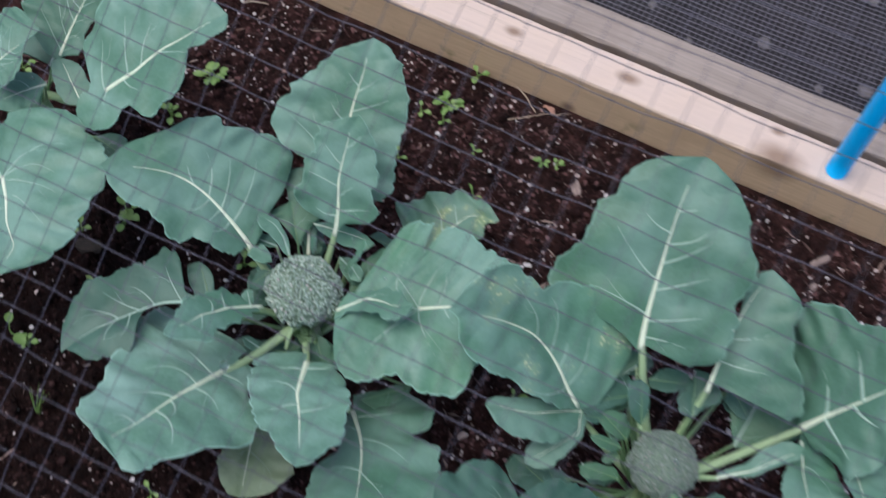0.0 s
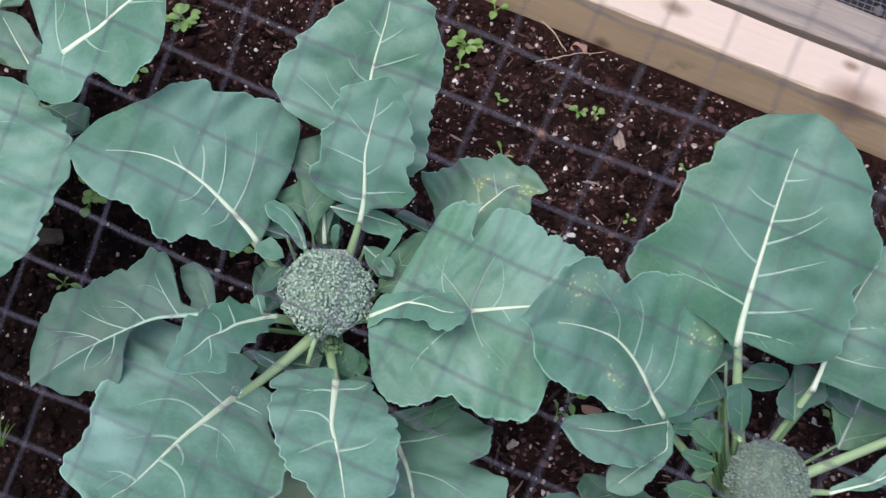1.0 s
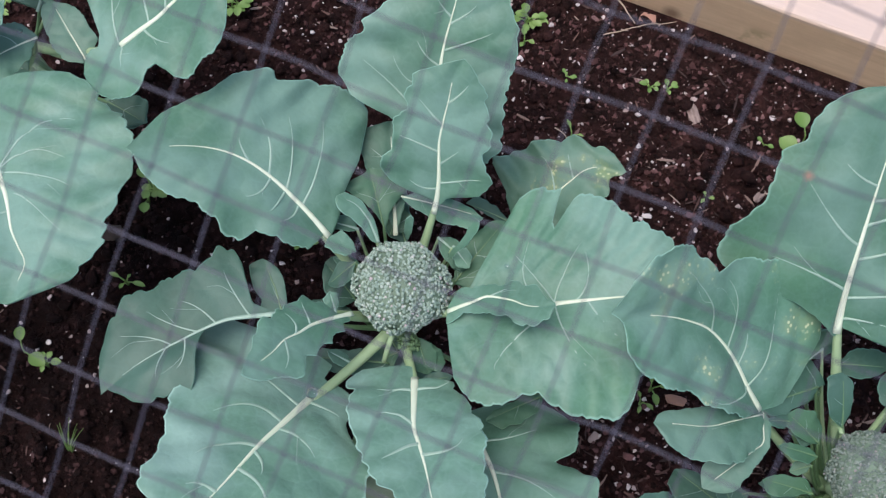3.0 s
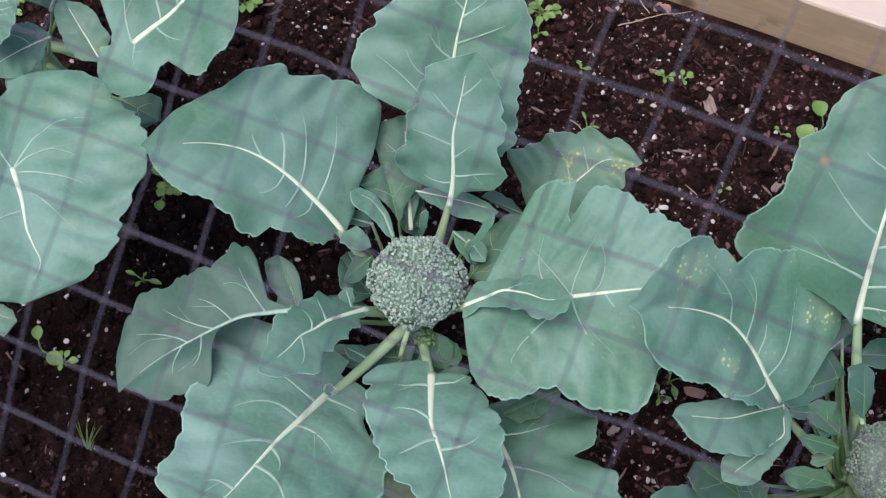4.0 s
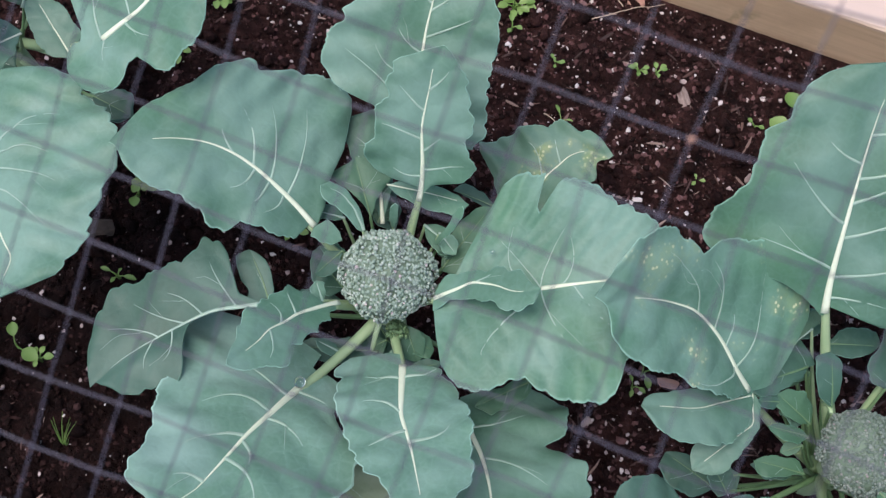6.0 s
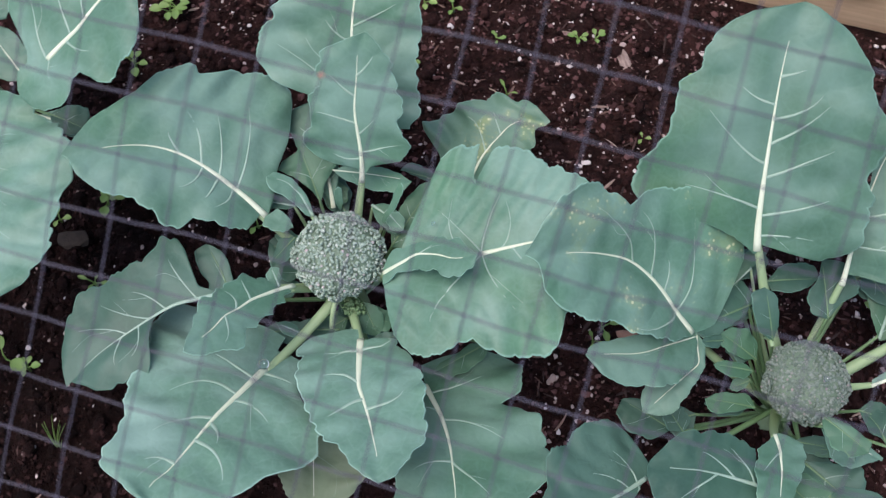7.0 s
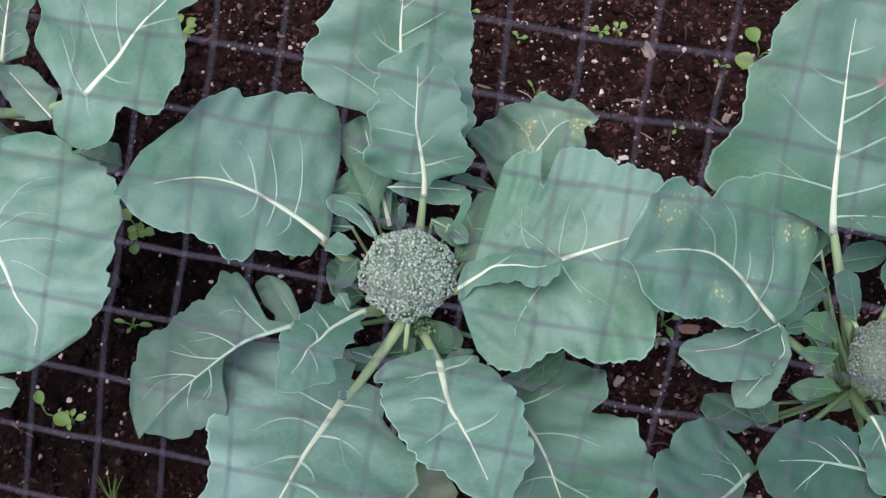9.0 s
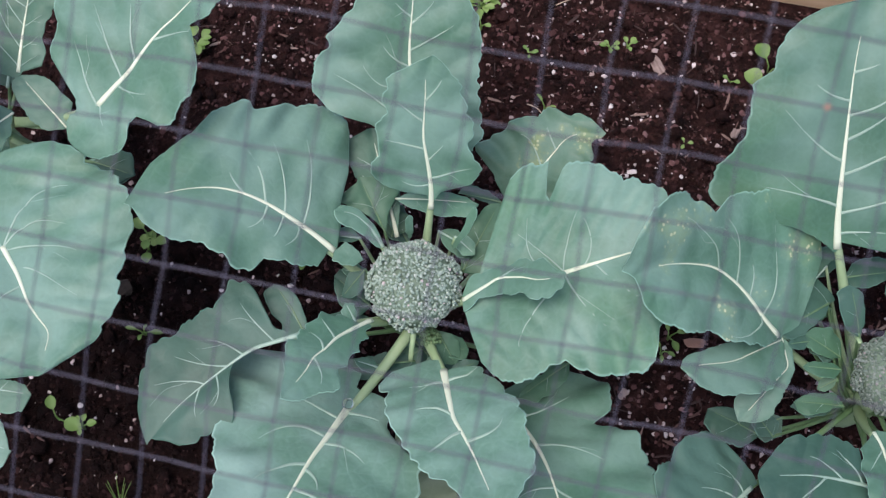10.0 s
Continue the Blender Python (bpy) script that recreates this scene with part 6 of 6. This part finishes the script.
weed(-0.2925, 0.5892, 0.0095, 2, 11, 0.008, 2.6, 0.1, 3.1)
weed(-0.2925, 0.5892, 0.004, 2, 111, 0.009, 1.6, 1.3, 3.1)
weed(-0.3318, 0.5288, 0.011, 2, 12, 0.008, 1.4)
weed(-0.3149, 0.5259, 0.006, 4, 13, 0.008, 1.4)
weed(-0.3067, 0.7979, 0.008, 5, 14, 0.007, 1.4)
weed(-0.3107, 0.7946, 0.0085, 7, 15, 0.01, 1.4)
weed(-0.3227, 0.7502, 0.0075, 5, 16, 0.008, 1.4)
weed(-0.1073, 0.8996, 0.0085, 4, 17, 0.009, 1.4)
weed(-0.1189, 0.8571, 0.0075, 5, 18, 0.008, 1.4)
weed(-0.1379, 0.8467, 0.006, 3, 19, 0.007, 1.4)
weed(-0.4585, 0.7387, 0.008, 4, 20, 0.007, 1.4)
weed(-0.3322, 0.6267, 0.006, 3, 21, 0.007, 1.4)
weed(-0.1770, 0.4669, 0.006, 3, 22, 0.007, 1.4)
weed(-0.2025, 0.6527, 0.007, 3, 23, 0.007, 1.4)
weed(-0.0800, 0.8239, 0.004, 2, 24, 0.004, 1.4)
weed(0.0197, 0.5387, 0.006, 4, 25, 0.007, 1.4)
weed(0.1970, 0.6849, 0.006, 4, 26, 0.007, 1.4)
weed(-0.1345, 0.7929, 0.006, 3, 27, 0.007, 1.4)
weed(0.0303, 0.6335, 0.007, 3, 28, 0.012, 1.8)
weed(0.0268, 0.6235, 0.006, 3, 29, 0.012, 2.0)
weed(-0.3023, 0.6504, 0.009, 4, 30, 0.012, 1.2)
grass(-0.2812, 0.4830, 1, 0.024, 8)
grass(-0.2807, 0.4839, 2, 0.008, 3)
chip(0.0097, 0.8306, 0.019, 0.008, -62, bark_mat, 'bark_chip', 'reddish brown bark chip lying on the soil', 'bark', 1, 0.0)
chip(0.2131, 0.8488, 0.02, 0.006, 50, bark_mat, 'bark_chip', 'reddish brown bark chip lying on the soil', 'bark', 2, 0.0)
chip(0.2143, 0.8254, 0.009, 0.006, 80, bark_mat, 'bark_chip', 'pale pinkish bark chip near the board', 'bark', 3, 0.0)
chip(-0.0400, 0.8955, 0.0125, 0.0095, 5, red_stone_mat, 'small_stone', 'small reddish stone lying on the soil', 'stone', 4, 0.0)
chip(0.0074, 0.5954, 0.009, 0.006, 60, stone_mat, 'small_stone', 'small pale grey stone beside the leaves', 'stone', 5, 0.0)
chip(-0.0012, 0.7472, 0.007, 0.0035, 12, perlite_mat, 'perlite_grain', 'large white perlite grain on the soil', 'perlite', 6, 0.0)
chip(-0.0056, 0.7437, 0.006, 0.003, 8, perlite_mat, 'perlite_grain', 'large white perlite grain on the soil', 'perlite', 7, 0.0)
chip(0.0465, 0.6311, 0.013, 0.006, 5, dead_mat, 'dead_leaf', 'dry reddish brown dead leaf scrap', 'dead leaf', 8, 0.004)
chip(0.0662, 0.6757, 0.01, 0.006, 30, bark_mat, 'bark_chip', 'reddish brown bark chip lying on the soil', 'bark', 9, 0.0)
chip(0.0657, 0.7876, 0.012, 0.005, 70, bark_mat, 'bark_chip', 'pale pinkish bark chip beside a leaf', 'bark', 10, 0.0)
chip(-0.3174, 0.6146, 0.020, 0.012, 20, dark_bark_mat, 'bark_chip', 'dark bark chip lying on the soil', 'bark', 11, 0.0)
straw((-0.0655, 0.8640), (-0.0204, 0.8960), 0.0005, 1)
straw((-0.0719, 0.9017), (-0.0475, 0.8834), 0.0007, 2)
straw((-0.3245, 0.8791), (-0.3051, 0.8900), 0.0008, 3)
straw((-0.0759, 0.7839), (-0.0619, 0.7772), 0.0005, 4)


# ---------------------------------------------------------------- net over the bed
def net():
    """Square plastic mesh stretched over the plants, close under the camera, with a little slack."""
    O, U, D = np.array((-0.0282, 0.4885, 0.5525)), np.array((0.9985, -0.0546, 0.0001)), np.array((-0.0469, -0.8585, -0.5106))
    N = np.cross(D, U)
    cell, thick = 0.0088, 0.00014
    i0, i1, j0, j1 = -46, 44, -56, 44

    def at(i, j):
        x, y = i * cell, j * cell
        sl = 0.0022 * field(x, y, 16, 3.3) + 0.0010 * field(x, y, 45, 8.1)
        di = 0.0010 * field(x, y, 40, 1.7) + 0.0004 * field(x, y, 130, 2.7)
        dj = 0.0010 * field(x, y, 40, 6.7) + 0.0004 * field(x, y, 130, 9.7)
        return O + U * (x + di) + D * (y + dj) + N * sl

    lines, warp, knots = Heap(), Heap(), Heap()
    for j in range(j0, j1 + 1):
        lines.add(*tube([at(i / 2, j) for i in range(2 * i0, 2 * i1 + 1)], [thick] * (2 * (i1 - i0) + 1), 6, up=N))
    for i in range(i0, i1 + 1):
        warp.add(*tube([at(i, j / 2) for j in range(2 * j0, 2 * j1 + 1)], [thick * 0.8] * (2 * (j1 - j0) + 1), 6, up=N))
    for i in range(i0, i1 + 1):
        for j in range(j0, j1 + 1):
            knots.add(BALL1[0] * thick * 2.0 + at(i, j), BALL1[1])
    top = empty("bird_net", "dark square plastic netting stretched over the broccoli bed", "netting")
    for name, hp in (("weft_strands", lines), ("warp_strands", warp), ("knots", knots)):
        tagged(hp.make(name, net_mat, top), kind="stuff")
    flake = solid("dry_flake", lump(np.random.default_rng(5), 0.2, BALL2) * (0.0005, 0.0004, 0.0003) + at(-1, 1), BALL2[1], dead_mat)
    tagged(flake, "tiny reddish brown flake caught in the net", "debris")


net()
